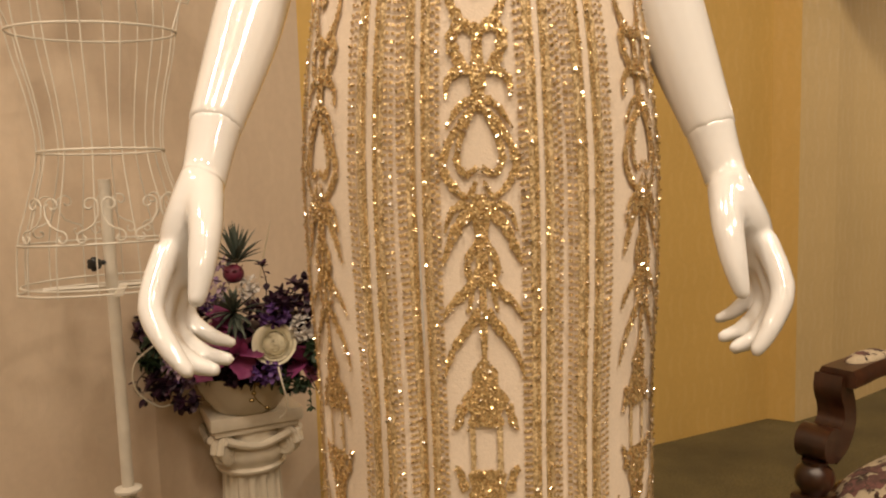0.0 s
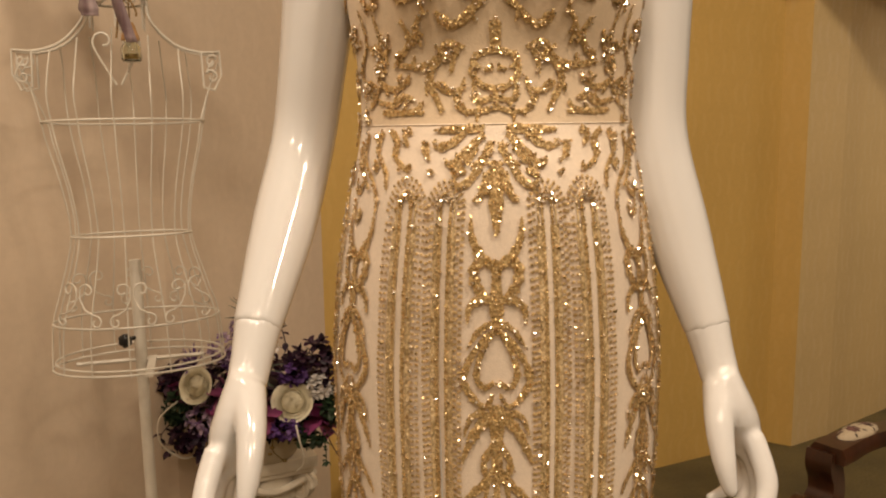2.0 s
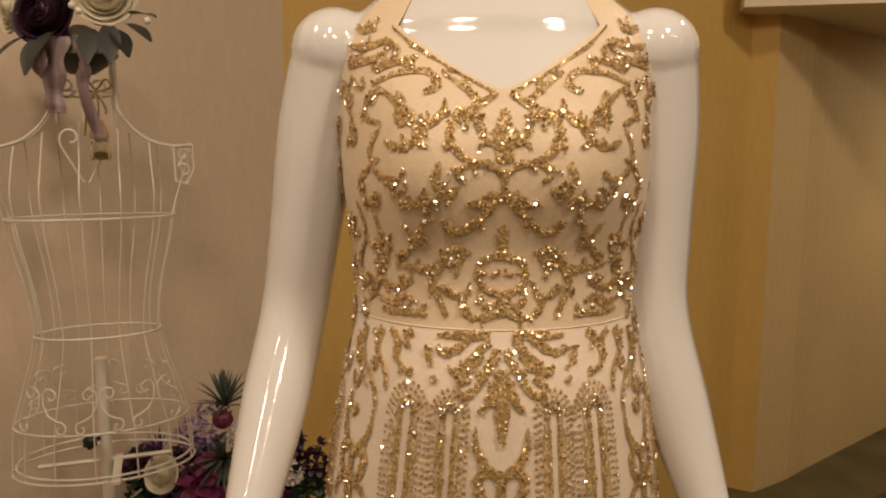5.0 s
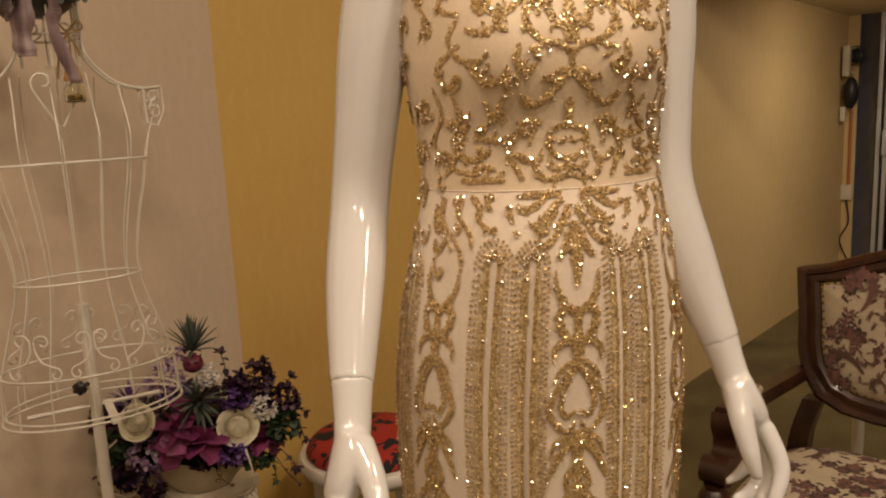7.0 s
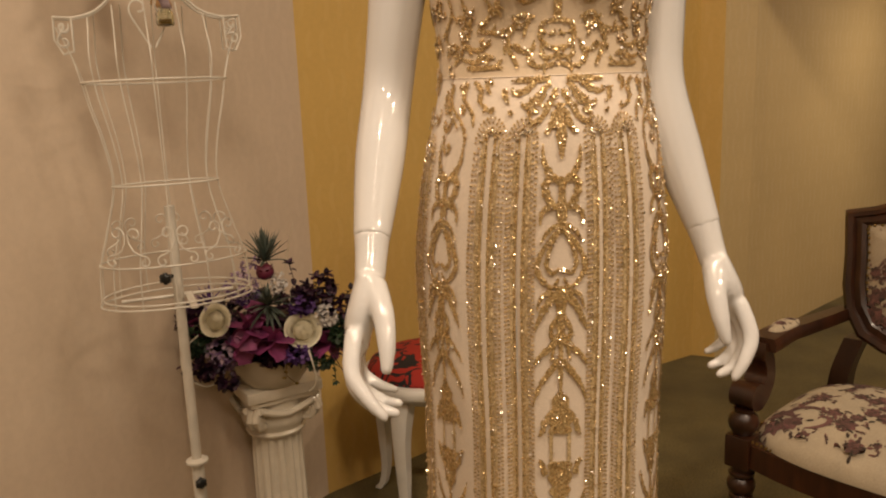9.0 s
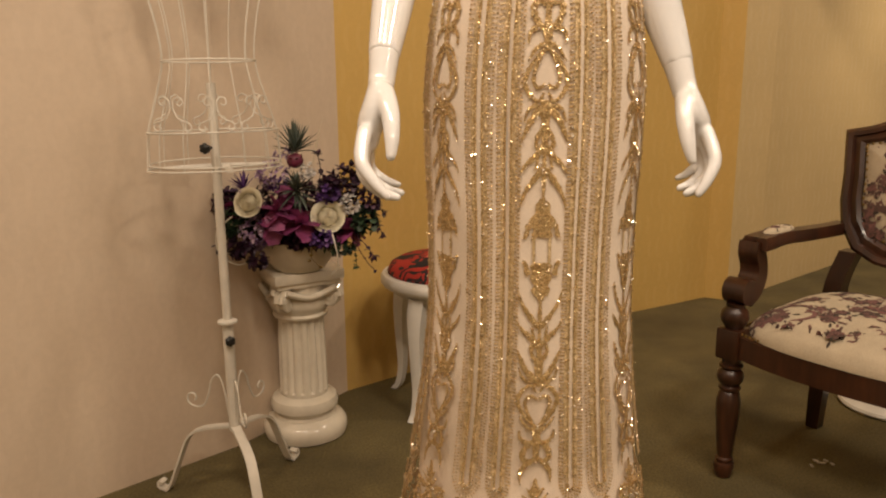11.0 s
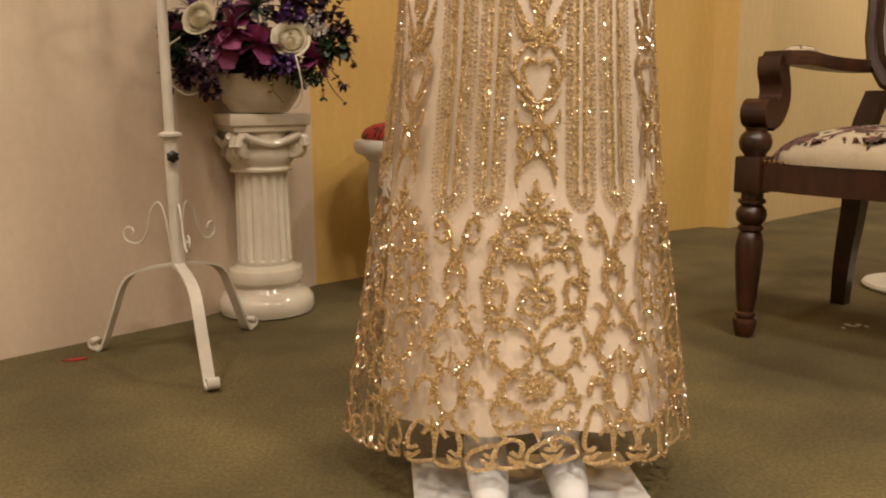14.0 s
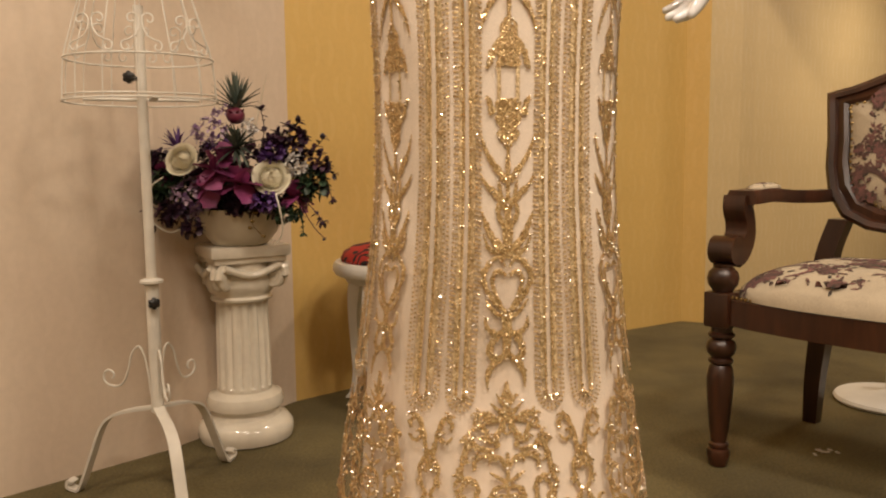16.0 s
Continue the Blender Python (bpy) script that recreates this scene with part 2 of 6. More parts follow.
# walls that close the room behind the camera
wall("wall_south", (4.6, -3.2), (-2.7, -3.2), 0, CEIL, M_BEIGE, "plain beige wall")
wall("wall_south_west", (-2.7, -3.2), W0, 0, CEIL, M_BEIGE, "plain beige wall")
wall("wall_south_east", D2 + END * 2.5, (4.6, -3.2), 0, CEIL, M_BEIGE, "plain beige wall")
bm = B()
box(bm, (0.5, 1.0, CEIL + 0.05), (14, 14, 0.1))
structure("ceiling", bm, M_CEIL, "warm white ceiling")
bm = B()
SOFFIT = ((1.12, 2.74, 1.865), (2.1, 2.5, 1.865), (5.6, 2.6, 1.80), (6.5, 6.0, 1.74), (3.2, 5.0, 1.74), (1.2, 3.1, 1.865))
v = [bm.verts.new(p) for p in SOFFIT] + [bm.verts.new((x, y, 2.99)) for x, y, _ in SOFFIT]
ring_faces(bm, [v[:6], v[6:]])
structure("ceiling_soffit", bm, M_CEIL, "lowered ceiling along the tan wall")

# ---- the gown's form: height, half width, half depth, middle ----
FORM = [(1.68, .047, .048, .578), (1.62, .050, .050, .578), (1.59, .066, .056, .574), (1.57, .100, .062, .570), (1.545, .134, .072, .564), (1.515, .147, .084, .556),
        (1.47, .143, .104, .546), (1.43, .142, .110, .542), (1.39, .140, .106, .540), (1.34, .131, .096, .536), (1.28, .126, .098, .530), (1.22, .139, .116, .530), (1.14, .156, .128, .542),
        (1.05, .166, .132, .553), (.95, .166, .132, .560), (.84, .161, .127, .562), (.70, .162, .124, .566), (.60, .171, .128, .574), (.44, .194, .140, .600), (.30, .214, .160, .605),
        (.15, .236, .185, .605), (.04, .250, .200, .605)]
FZ = [f[0] for f in FORM][::-1]
FV = [[f[i] for f in FORM][::-1] for i in (1, 2, 3)]


FORMS = {}


def form(z):
    key = round(z, 3)
    if key in FORMS:
        return FORMS[key]
    out = FORMS[key] = []
    for v in FV:
        c = np.interp(z, FZ, v)
        out.append(float(0.5 * c + 0.25 * (np.interp(z + 0.022, FZ, v) + np.interp(z - 0.022, FZ, v))))
    return out


def fold(a, z):
    k = max(0.0, min(1.0, (0.80 - z) / 0.7))
    return k * (0.020 * math.cos(9 * a + 0.9) + 0.016 * math.cos(5 * a + 2.2)) + 0.010 * k * math.cos(17 * a)


def surf(s, z, off=0.0, lean=0.0, folds=1.0):
    """The point of the gown at s turns round from its front (to the right is positive) and height z, lifted by off."""
    hw, hd, cy = form(z)
    a = 2 * math.pi * s
    q = 1 + folds * fold(a, z)
    x, y = (hw + off - lean) * q * math.sin(a), -(hd + off - lean * 0.12) * q * math.cos(a)
    if 1.25 < z < 1.56 and abs(s) < 0.25:
        for c in (-0.064, 0.064):
            d = ((x - c) / 0.058) ** 2
            e = (z - 1.402) / (0.075 if z > 1.402 else 0.058)
            y -= 0.027 * math.exp(-d - e * e)
    # a soft crease under the waist on both sides of the middle
    if 0.5 < z < 1.22:
        k = math.sin((1.22 - z) / 0.72 * math.pi) ** 0.7
        for c, w in ((-0.052, 0.011), (0.066, 0.007)):
            y += w * k * math.exp(-((x - c) / 0.009) ** 2) * (1 if y < 0 else 0)
    return Vector((CX + x, cy + y, z))


def neckline(s):
    """The upper edge of the bodice."""
    hw = 0.145
    x = abs(hw * math.sin(2 * math.pi * s))
    front = abs(s) < 0.25
    if x < 0.094:
        return (1.472 + 0.060 * (x / 0.094) ** 1.25) if front else 1.50 + 0.05 * (x / 0.094) ** 2
    if x < 0.128:
        return 1.562
    k = min(1, (x - 0.128) / 0.012)
    return 1.562 - 0.085 * k


gown = thing("evening_gown", (0, 0, 0), "floor-length ivory evening gown with gold sequin scrollwork", "gown")


def sheet(s_n, rows, top, bottom, off, lean=0.0, folds=1.0):
    bm = B()
    rings = []
    for j in range(rows + 1):
        ring = []
        for i in range(s_n):
            s = i / s_n - 0.5
            zt, zb = top(s), bottom(s)
            z = zb + (zt - zb) * j / rows
            k = lean * (1.5 if s < 0 else 0.8) * max(0.0, min(1.0, (0.62 - z) / 0.5))
            ring.append(bm.verts.new(surf(s, z, off, k, folds)))
        rings.append(ring)
    ring_faces(bm, rings, caps=False)
    return bm


WAIST = 1.277


def hem_rise(s):
    """The hem is lifted over the feet and uneven where the folds hang."""
    return 0.018 * max(0.0, math.cos(2 * math.pi * s)) ** 2 + 0.004 * math.sin(2 * math.pi * s * 7 + 1)


part("bodice", sheet(160, 30, neckline, lambda s: WAIST, 0.0005), M_NUDE, gown)
part("skirt_lining", sheet(180, 90, lambda s: WAIST, lambda s: 0.108 + hem_rise(s), 0.0, 0.028, 0.75), M_SATIN, gown)

M_TULLE = bpy.data.materials.new("tan_tulle")
M_TULLE.use_nodes = True
_n, _l = M_TULLE.node_tree.nodes, M_TULLE.node_tree.links
_n["Principled BSDF"].inputs["Base Color"].default_value = (0.74, 0.56, 0.36, 1)
_n["Principled BSDF"].inputs["Roughness"].default_value = 0.7
_tr, _mx, _nz = _n.new("ShaderNodeBsdfTransparent"), _n.new("ShaderNodeMixShader"), _n.new("ShaderNodeTexNoise")
_nz.inputs["Scale"].default_value = 500
_rg = _n.new("ShaderNodeMapRange")
_rg.inputs[1].default_value, _rg.inputs[2].default_value, _rg.inputs[3].default_value, _rg.inputs[4].default_value = 0.3, 0.7, 0.03, 0.11
_l.new(_nz.outputs[0], _rg.inputs[0])
_l.new(_rg.outputs[0], _mx.inputs[0])
_l.new(_tr.outputs[0], _mx.inputs[1])
_l.new(_n["Principled BSDF"].outputs[0], _mx.inputs[2])
_l.new(_mx.outputs[0], _n["Material Output"].inputs[0])
part("tulle_overlay", sheet(180, 40, lambda s: 0.62, lambda s: 0.068 + hem_rise(s) + 0.006 * math.cos(2 * math.pi * s * 26), 0.0006), M_TULLE, gown, "sheer tan tulle over the lower skirt")
bm = B()
tube(bm, [surf(i / 120 - 0.5, WAIST, 0.0004) for i in range(120)], 0.0007, 6, closed=True)
part("waist_seam", bm, M_SATIN, gown)

# ---- embroidery: scrolls drawn as ribbons on the gown ----
def glitter(m, scale, tilt):
    """Breaks a surface into tiny flakes, each with a tilt and tone of its own."""
    n, l = m.node_tree.nodes, m.node_tree.links
    b = n["Principled BSDF"]
    src = b.inputs["Base Color"].links[0].from_socket
    co, vo = n.new("ShaderNodeTexCoord"), n.new("ShaderNodeTexVoronoi")
    vo.inputs["Scale"].default_value = scale
    l.new(co.outputs["Object"], vo.inputs["Vector"])
    sub, sc, ad, nm, geo = n.new("ShaderNodeVectorMath"), n.new("ShaderNodeVectorMath"), n.new("ShaderNodeVectorMath"), n.new("ShaderNodeVectorMath"), n.new("ShaderNodeNewGeometry")
    sub.operation, sc.operation, ad.operation, nm.operation = "SUBTRACT", "SCALE", "ADD", "NORMALIZE"
    sub.inputs[1].default_value = (0.5, 0.5, 0.5)
    sc.inputs["Scale"].default_value = tilt * 2
    l.new(vo.outputs["Color"], sub.inputs[0])
    l.new(sub.outputs[0], sc.inputs[0])
    l.new(sc.outputs[0], ad.inputs[0])
    l.new(geo.outputs["Normal"], ad.inputs[1])
    l.new(ad.outputs[0], nm.inputs[0])
    l.new(nm.outputs[0], b.inputs["Normal"])
    sep, rg, mx = n.new("ShaderNodeSeparateColor"), n.new("ShaderNodeMapRange"), n.new("ShaderNodeMix")
    mx.data_type, mx.blend_type = "RGBA", "MULTIPLY"
    mx.inputs[0].default_value = 1.0
    rg.inputs[3].default_value, rg.inputs[4].default_value = 0.82, 1.20
    l.new(vo.outputs["Color"], sep.inputs[0])
    l.new(sep.outputs[0], rg.inputs[0])
    l.new(src, mx.inputs[6])
    l.new(rg.outputs[0], mx.inputs[7])
    l.new(mx.outputs[2], b.inputs["Base Color"])


M_GOLD = material("gold_sequin_lace", (0.56, 0.39, 0.18), 0.45, 0.2, vary=0.2, scale=70, second=(0.72, 0.53, 0.28))
glitter(M_GOLD, 620, 0.30)
M_THREAD = material("pale_gold_thread", (0.62, 0.45, 0.22), 0.45, 0.2, vary=0.2, scale=60, second=(0.78, 0.61, 0.37))
glitter(M_THREAD, 700, 0.35)
rnd = random.Random(7)
sequins = []
lace, threads, bodice_lace, hem_lace, beads = {"v": [], "f": []}, {"v": [], "f": []}, {"v": [], "f": []}, {"v": [], "f": []}, []
TWO_PI = 2 * math.pi


def lay(col, u, z, off):
    """The place on the gown u metres beside the column col (in turns) at height z."""
    hw = float(np.interp(z, (0.44, 0.58), (0.200, 0.171)))
    if z > 1.19:
        k = min(1.0, (z - 1.19) / 0.07)
        hw += (form(z)[0] - hw) * k * k * (3 - 2 * k)
    s = col + u / (TWO_PI * hw)
    if z > 1.45:
        z = min(z, neckline(s) - 0.004)
    return surf(s, z, off)


def sew(col, u, z, off, r):
    """One sequin sewn flat on the gown, with the way its cloth faces."""
    p = lay(col, u, z, off)
    if p.y < 0.64:
        sequins.append((p, lay(col, u, z, off + 0.004) - p, r))


def stroke(col, pts, w0, w1=None, mid=None, mesh=lace, n=5, off=0.0016, bead=0.5, mirror=True, zflip=None):
    """A tapering ribbon through pts (u, z): w0 wide at its start, mid in the middle, w1 at its end."""
    w1 = w0 * 0.25 if w1 is None else w1
    mid = max(w0, w1) if mid is None else mid
    line = spline(pts, n)
    m = len(line)
    if mesh is lace and zflip is None:
        mesh = bodice_lace if pts[0][1] > 1.20 else hem_lace if pts[0][1] < 0.46 else lace
    for sgn in ((1, -1) if mirror else (1,)):
        for fl in ((None,) if zflip is None else (None, zflip)):
            first = len(mesh["v"])
            for i, p in enumerate(line):
                t = i / (m - 1)
                d = line[min(i + 1, m - 1)] - line[max(i - 1, 0)]
                ln = math.hypot(*d) or 1
                nx, nz = -d[1] / ln, d[0] / ln
                w = (w0 * (1 - t) ** 2 + 2 * mid * t * (1 - t) * 1.15 + w1 * t * t) * 0.5 * rnd.uniform(0.78, 1.12)
                if w > 0.0028:
                    w *= 0.92 + 0.16 * math.sin(i * 1.9 + pts[0][0] * 900)  # leafy lobes
                for k, lift in ((-1, 0), (0, 0.0006), (1, 0)):
                    u, z = p[0] + k * w * nx, p[1] + k * w * nz
                    if fl is not None:
                        z = 2 * fl - z
                    mesh["v"].append(lay(col, sgn * u, z, off + lift))
                if mesh is not threads:
                    area = 2 * w * ln * (0.5 if 0 < i < m - 1 else 1)
                    for _ in range(int(area / 3.6e-6 + rnd.random())):
                        j, g = 1.75 * (rnd.random() - 0.5), (rnd.random() - 0.5) * ln * 0.5
                        u, z = p[0] + j * w * nx - g * nz * -1, p[1] + j * w * nz - g * nx
                        sew(col, sgn * u, 2 * fl - z if fl is not None else z, off + 0.0011, rnd.uniform(0.0008, 0.0012))
                for _ in range(1 if rnd.random() < bead * 0.95 else 0):
                    j = (rnd.random() - 0.5) * 1.7
                    u, z = p[0] + j * w * nx + rnd.gauss(0, 0.0012), p[1] + j * w * nz + rnd.gauss(0, 0.0012)
                    beads.append(lay(col, sgn * u, 2 * fl - z if fl is not None else z, off + 0.0014))
            for i in range(m - 1):
                a = first + 3 * i
                mesh["f"] += [(a, a + 1, a + 4, a + 3), (a + 1, a + 2, a + 5, a + 4)]


def barbs(col, pts, size):
    """Small pointed leaflets that spring from both sides of a scroll."""
    line = spline(pts, 6)
    m = len(line)
    for k, t in enumerate((0.34, 0.66)):
        i = int(t * (m - 1))
        p, q = line[i], line[min(i + 1, m - 1)]
        d = math.atan2(q[1] - p[1], q[0] - p[0]) + (0.85 if k % 2 else -0.85)
        ln = size * rnd.uniform(0.75, 1.15)
        if p[0] > 0.006:
            stroke(col, [tuple(p), (p[0] + 0.6 * ln * math.cos(d), p[1] + 0.6 * ln * math.sin(d)), (p[0] + ln * math.cos(d - 0.3), p[1] + ln * math.sin(d - 0.3))], 0.0040, 0.0010, 0.0052, n=3, bead=0.4)


def curl(u, z, size, turn, hand=1, w=None, col=0.0, mirror=True, bead=0.5):
    """A comma-shaped scroll that starts at (u, z), heads off at turn degrees and rolls up."""
    pts, x, y, a = [], u, z, radians(turn)
    step = size * 0.30
    for k in range(8):
        pts.append((x, y))
        x, y = x + step * math.cos(a), y + step * math.sin(a)
        a += hand * (0.25 + 0.17 * k)
        step *= 0.93
    w = w or size * 0.26
    stroke(col, pts, w * 0.35, w * 0.85, w * 1.35, mirror=mirror, bead=bead, n=3)
    if size > 0.027:
        for k, ln in ((2, 0.42), (4, 0.34)):  # leaf barbs on the outer side
            (x0, y0), (x1, y1) = pts[k], pts[k + 1]
            d = math.atan2(y1 - y0, x1 - x0) - hand * 0.9
            stroke(col, [(x0, y0), (x0 + size * ln * 0.55 * math.cos(d), y0 + size * ln * 0.55 * math.sin(d)),
                         (x0 + size * ln * math.cos(d + hand * 0.35), y0 + size * ln * math.sin(d + hand * 0.35))], w * 0.6, w * 0.15, w * 0.7, mirror=mirror, bead=bead * 0.6, n=2)


def dots(col, line, size, gap, mesh=lace, mirror=False, bead=0.22):
    """Beaded cord: short stitches along a line of (u, z)."""
    acc = 0.0
    for p, q in zip(line, line[1:]):
        d = math.hypot(q[0] - p[0], q[1] - p[1])
        acc += d
        if acc < gap:
            continue
        acc = 0.0
        t = np.array((q[0] - p[0], q[1] - p[1])) / (d or 1)
        nn = np.array((-t[1], t[0]))
        k = size * (0.85 + 0.3 * rnd.random())
        for sgn in ((1, -1) if mirror else (1,)):
            first = len(mesh["v"])
            for a, b, h in ((-.40, -.5, 0), (.40, -.5, 0), (.40, .5, 0), (-.40, .5, 0), (0, 0, .0005)):
                c = np.array(p) + t * a * k * 0.95 + nn * b * k * 1.15
                mesh["v"].append(lay(col, sgn * c[0], c[1], 0.0014 + h))
            mesh["f"] += [(first + i, first + (i + 1) % 4, first + 4) for i in range(4)]
            sew(col, sgn * (p[0] + rnd.gauss(0, size * 0.15)), p[1] + rnd.gauss(0, size * 0.15), 0.0023, rnd.uniform(0.0009, 0.0013))
            if rnd.random() < bead:
                beads.append(lay(col, sgn * p[0], p[1], 0.0030))


PERIOD = 0.158
MIRROR_Z = 0.818


def column_motif(col):
    """One upright ornament, the same above and below its middle."""
    def st(pts, *w, **k):
        stroke(col, pts, *[0.80 * q for q in w], zflip=MIRROR_Z, **k)
    st([(.002, .583), (.012, .588), (.0185, .576), (.013, .554), (.001, .533)], .007, .006, .008)
    st([(.003, .594), (.011, .606), (.024, .595), (.030, .579), (.021, .556), (.007, .538)], .003, .006, .014)
    st([(.004, .529), (.016, .536), (.027, .552)], .009, .001, .009)
    st([(0, .538), (0, .505)], .014, .016, .020, mirror=False)
    st([(.027, .529), (.025, .515), (.013, .507), (.000, .510)], .003, .012, .012)
    st([(.011, .507), (.020, .492), (.021, .479), (.012, .473)], .014, .012, .013)
    st([(0, .510), (0, .474)], .016, .012, .016, mirror=False, bead=.9)
    st([(.003, .479), (.016, .468), (.024, .453), (.025, .436)], .012, .001, .015)
    st([(0, .798), (0, .770), (0, .742)], .044, .012, .052, mirror=False, bead=1.0)
    st([(.020, .780), (.024, .796), (.028, .802)], .012, .002, .010)
    st([(.035, .758), (.028, .736), (.015, .716), (.002, .700)], .001, .014, .011)
    st([(.035, .708), (.027, .695), (.013, .682), (.000, .668)], .001, .016, .012)
    st([(.033, .662), (.027, .646), (.018, .628), (.003, .613)], .001, .014, .015)
    st([(.012, .700), (.009, .680), (.012, .660), (.002, .640)], .004, .010, .009)
    st([(0, .752), (0, .735), (0, .705)], .004, .012, .004, mirror=False)
    st([(0, .706), (0, .660), (0, .606)], .006, .022, .012, mirror=False, bead=.9)
    st([(.002, .620), (.014, .612), (.024, .618), (.030, .634)], .012, .002, .010)
    stroke(col, [(.012, .842), (.012, .794)], .005, .005, .005, mesh=threads)


def arch(col, uc, w, top=1.222):
    """A long loop from the hip to the hem: two rows of beads round gold cords and a bare slit."""
    for k, (g, size, gap) in enumerate(((1.0, 0.0037, 0.0054), (0.76, 0.0035, 0.0052), (0.50, 0, 0), (0.28, 0, 0))):
        half = w * g
        line = []
        zt, zb = top - 0.003 * k - half, 2 * MIRROR_Z - top + 0.003 * k + half
        for i in range(7):
            a = math.pi * i / 6
            line.append((uc - half * math.cos(a), zt + half * 1.4 * math.sin(a)))
        right = [(uc + half * (1 - 0.12 * math.sin(math.pi * i / 10)), zt + (zb - zt) * i / 10) for i in range(11)]
        bottom = [(uc + half * math.cos(math.pi * i / 6), zb - half * 1.5 * math.sin(math.pi * i / 6)) for i in range(1, 7)]
        left = [(uc - half * (1 - 0.12 * math.sin(math.pi * i / 10)), zb + (zt - zb) * i / 10) for i in range(1, 10)]
        if size:
            dots(col, spline(line + right[1:] + bottom + left, 40, closed=True), size, gap)
        else:
            loop = spline(line + right[1:] + bottom + left, 4, closed=True)
            cw = w * (0.13 if k == 2 else 0.17)
            stroke(col, [tuple(p) for p in loop] + [tuple(loop[0])], cw, cw, cw, threads if k == 2 else lace, n=1, bead=0.9, off=0.0008, mirror=False)
    for fx in (0.62, 0.56, 0.42, 0.36, 0.18):  # fine threads under the beads
        half = w * fx
        for sg in (1, -1):
            stroke(col, [(uc + sg * half * (1 - 0.12 * math.sin(math.pi * i / 12)), top - 0.03 - (2 * top - 2 * MIRROR_Z - 0.06) * i / 12) for i in range(13)], 0.0012, 0.0012, 0.0012, threads, n=2, bead=0.0, off=0.0006, mirror=False)


def hem_motif(col):
    def st(pts, *w, **k):
        pts = [(1.14 * u, z) for u, z in pts]
        stroke(col, pts, *[0.92 * q for q in w], n=4, **k)
        if len(pts) > 3:
            barbs(col, pts, 0.012)
            barbs(col, pts[::-1], 0.009)
    st([(0, .444), (0, .425), (0, .400)], .003, .016, .020, mirror=False, bead=.9)
    for z, r in ((.424, .012), (.412, .018), (.402, .022)):
        st([(.003, z - .010), (r * .6, z - .004), (r, z + .004)], .008, .001, .008)
    st([(.006, .398), (.016, .394), (.026, .402), (.034, .397), (.036, .388)], .008, .005, .011)
    st([(.010, .376), (.019, .366), (.024, .381), (.032, .386), (.039, .381)], .006, .005, .010)
    st([(.014, .356), (.030, .358), (.038, .366), (.044, .372), (.051, .366)], .006, .006, .011)
    st([(0, .400), (.006, .386), (.012, .372), (.010, .360)], .008, .008, .009)
    st([(.001, .335), (.009, .346), (.024, .349), (.035, .341), (.035, .331)], .008, .005, .009)
    st([(.043, .366), (.047, .346), (.050, .328), (.047, .314)], .009, .003, .010)
    st([(0, .314), (.011, .322), (.019, .328)], .007, .001, .007)
    st([(0, .352), (0, .316)], .006, .007, .006, mirror=False)
    st([(0, .311), (.0137, .3065), (.0182, .293), (.012, .2806), (.003, .276)], .007, .005, .008)
    st([(.002, .297), (.008, .299), (.013, .295)], .004, .003, .005)
    st([(.002, .289), (.009, .287)], .005, .003, .005)
    st([(0, .306), (0, .264)], .005, .009, .007, mirror=False)
    st([(.0305, .302), (.034, .314), (.043, .319), (.053, .316), (.056, .308)], .006, .005, .010)
    st([(.0335, .3035), (.0335, .288), (.043, .283), (.050, .294), (.054, .305)], .006, .008, .011)
    st([(.046, .314), (.052, .292), (.046, .272), (.034, .266)], .005, .006, .008)
    st([(.001, .237), (.009, .258), (.026, .270), (.040, .271), (.041, .262), (.032, .257)], .007, .006, .010)
    st([(.0015, .237), (.012, .212), (.0275, .208), (.043, .226), (.044, .242), (.036, .243)], .007, .006, .011)
    st([(.002, .233), (.012, .236), (.018, .240)], .008, .002, .007)
    st([(.030, .212), (.040, .218), (.046, .208)], .008, .003, .008)
    for a in range(7):
        w = radians(-90 + a * 30)
        st([(.002 * math.cos(w), .189 + .003 * math.sin(w)), (.012 * math.cos(w), .189 + .013 * math.sin(w)), (.019 * math.cos(w), .189 + .018 * math.sin(w))], .006, .003, .009, mirror=abs(math.cos(w)) > .01)
    st([(.006, .212), (.021, .206), (.0335, .192), (.031, .172), (.016, .166)], .007, .006, .012)
    st([(.002, .143), (.014, .160), (.030, .168), (.042, .164), (.040, .152)], .006, .005, .010)
    st([(.003, .160), (.000, .140), (.0, .122)], .005, .003, .010)
    st([(.006, .146), (.020, .142), (.034, .134), (.042, .142)], .008, .003, .009)
    st([(.050, .258), (.056, .240), (.050, .222)], .004, .003, .009)


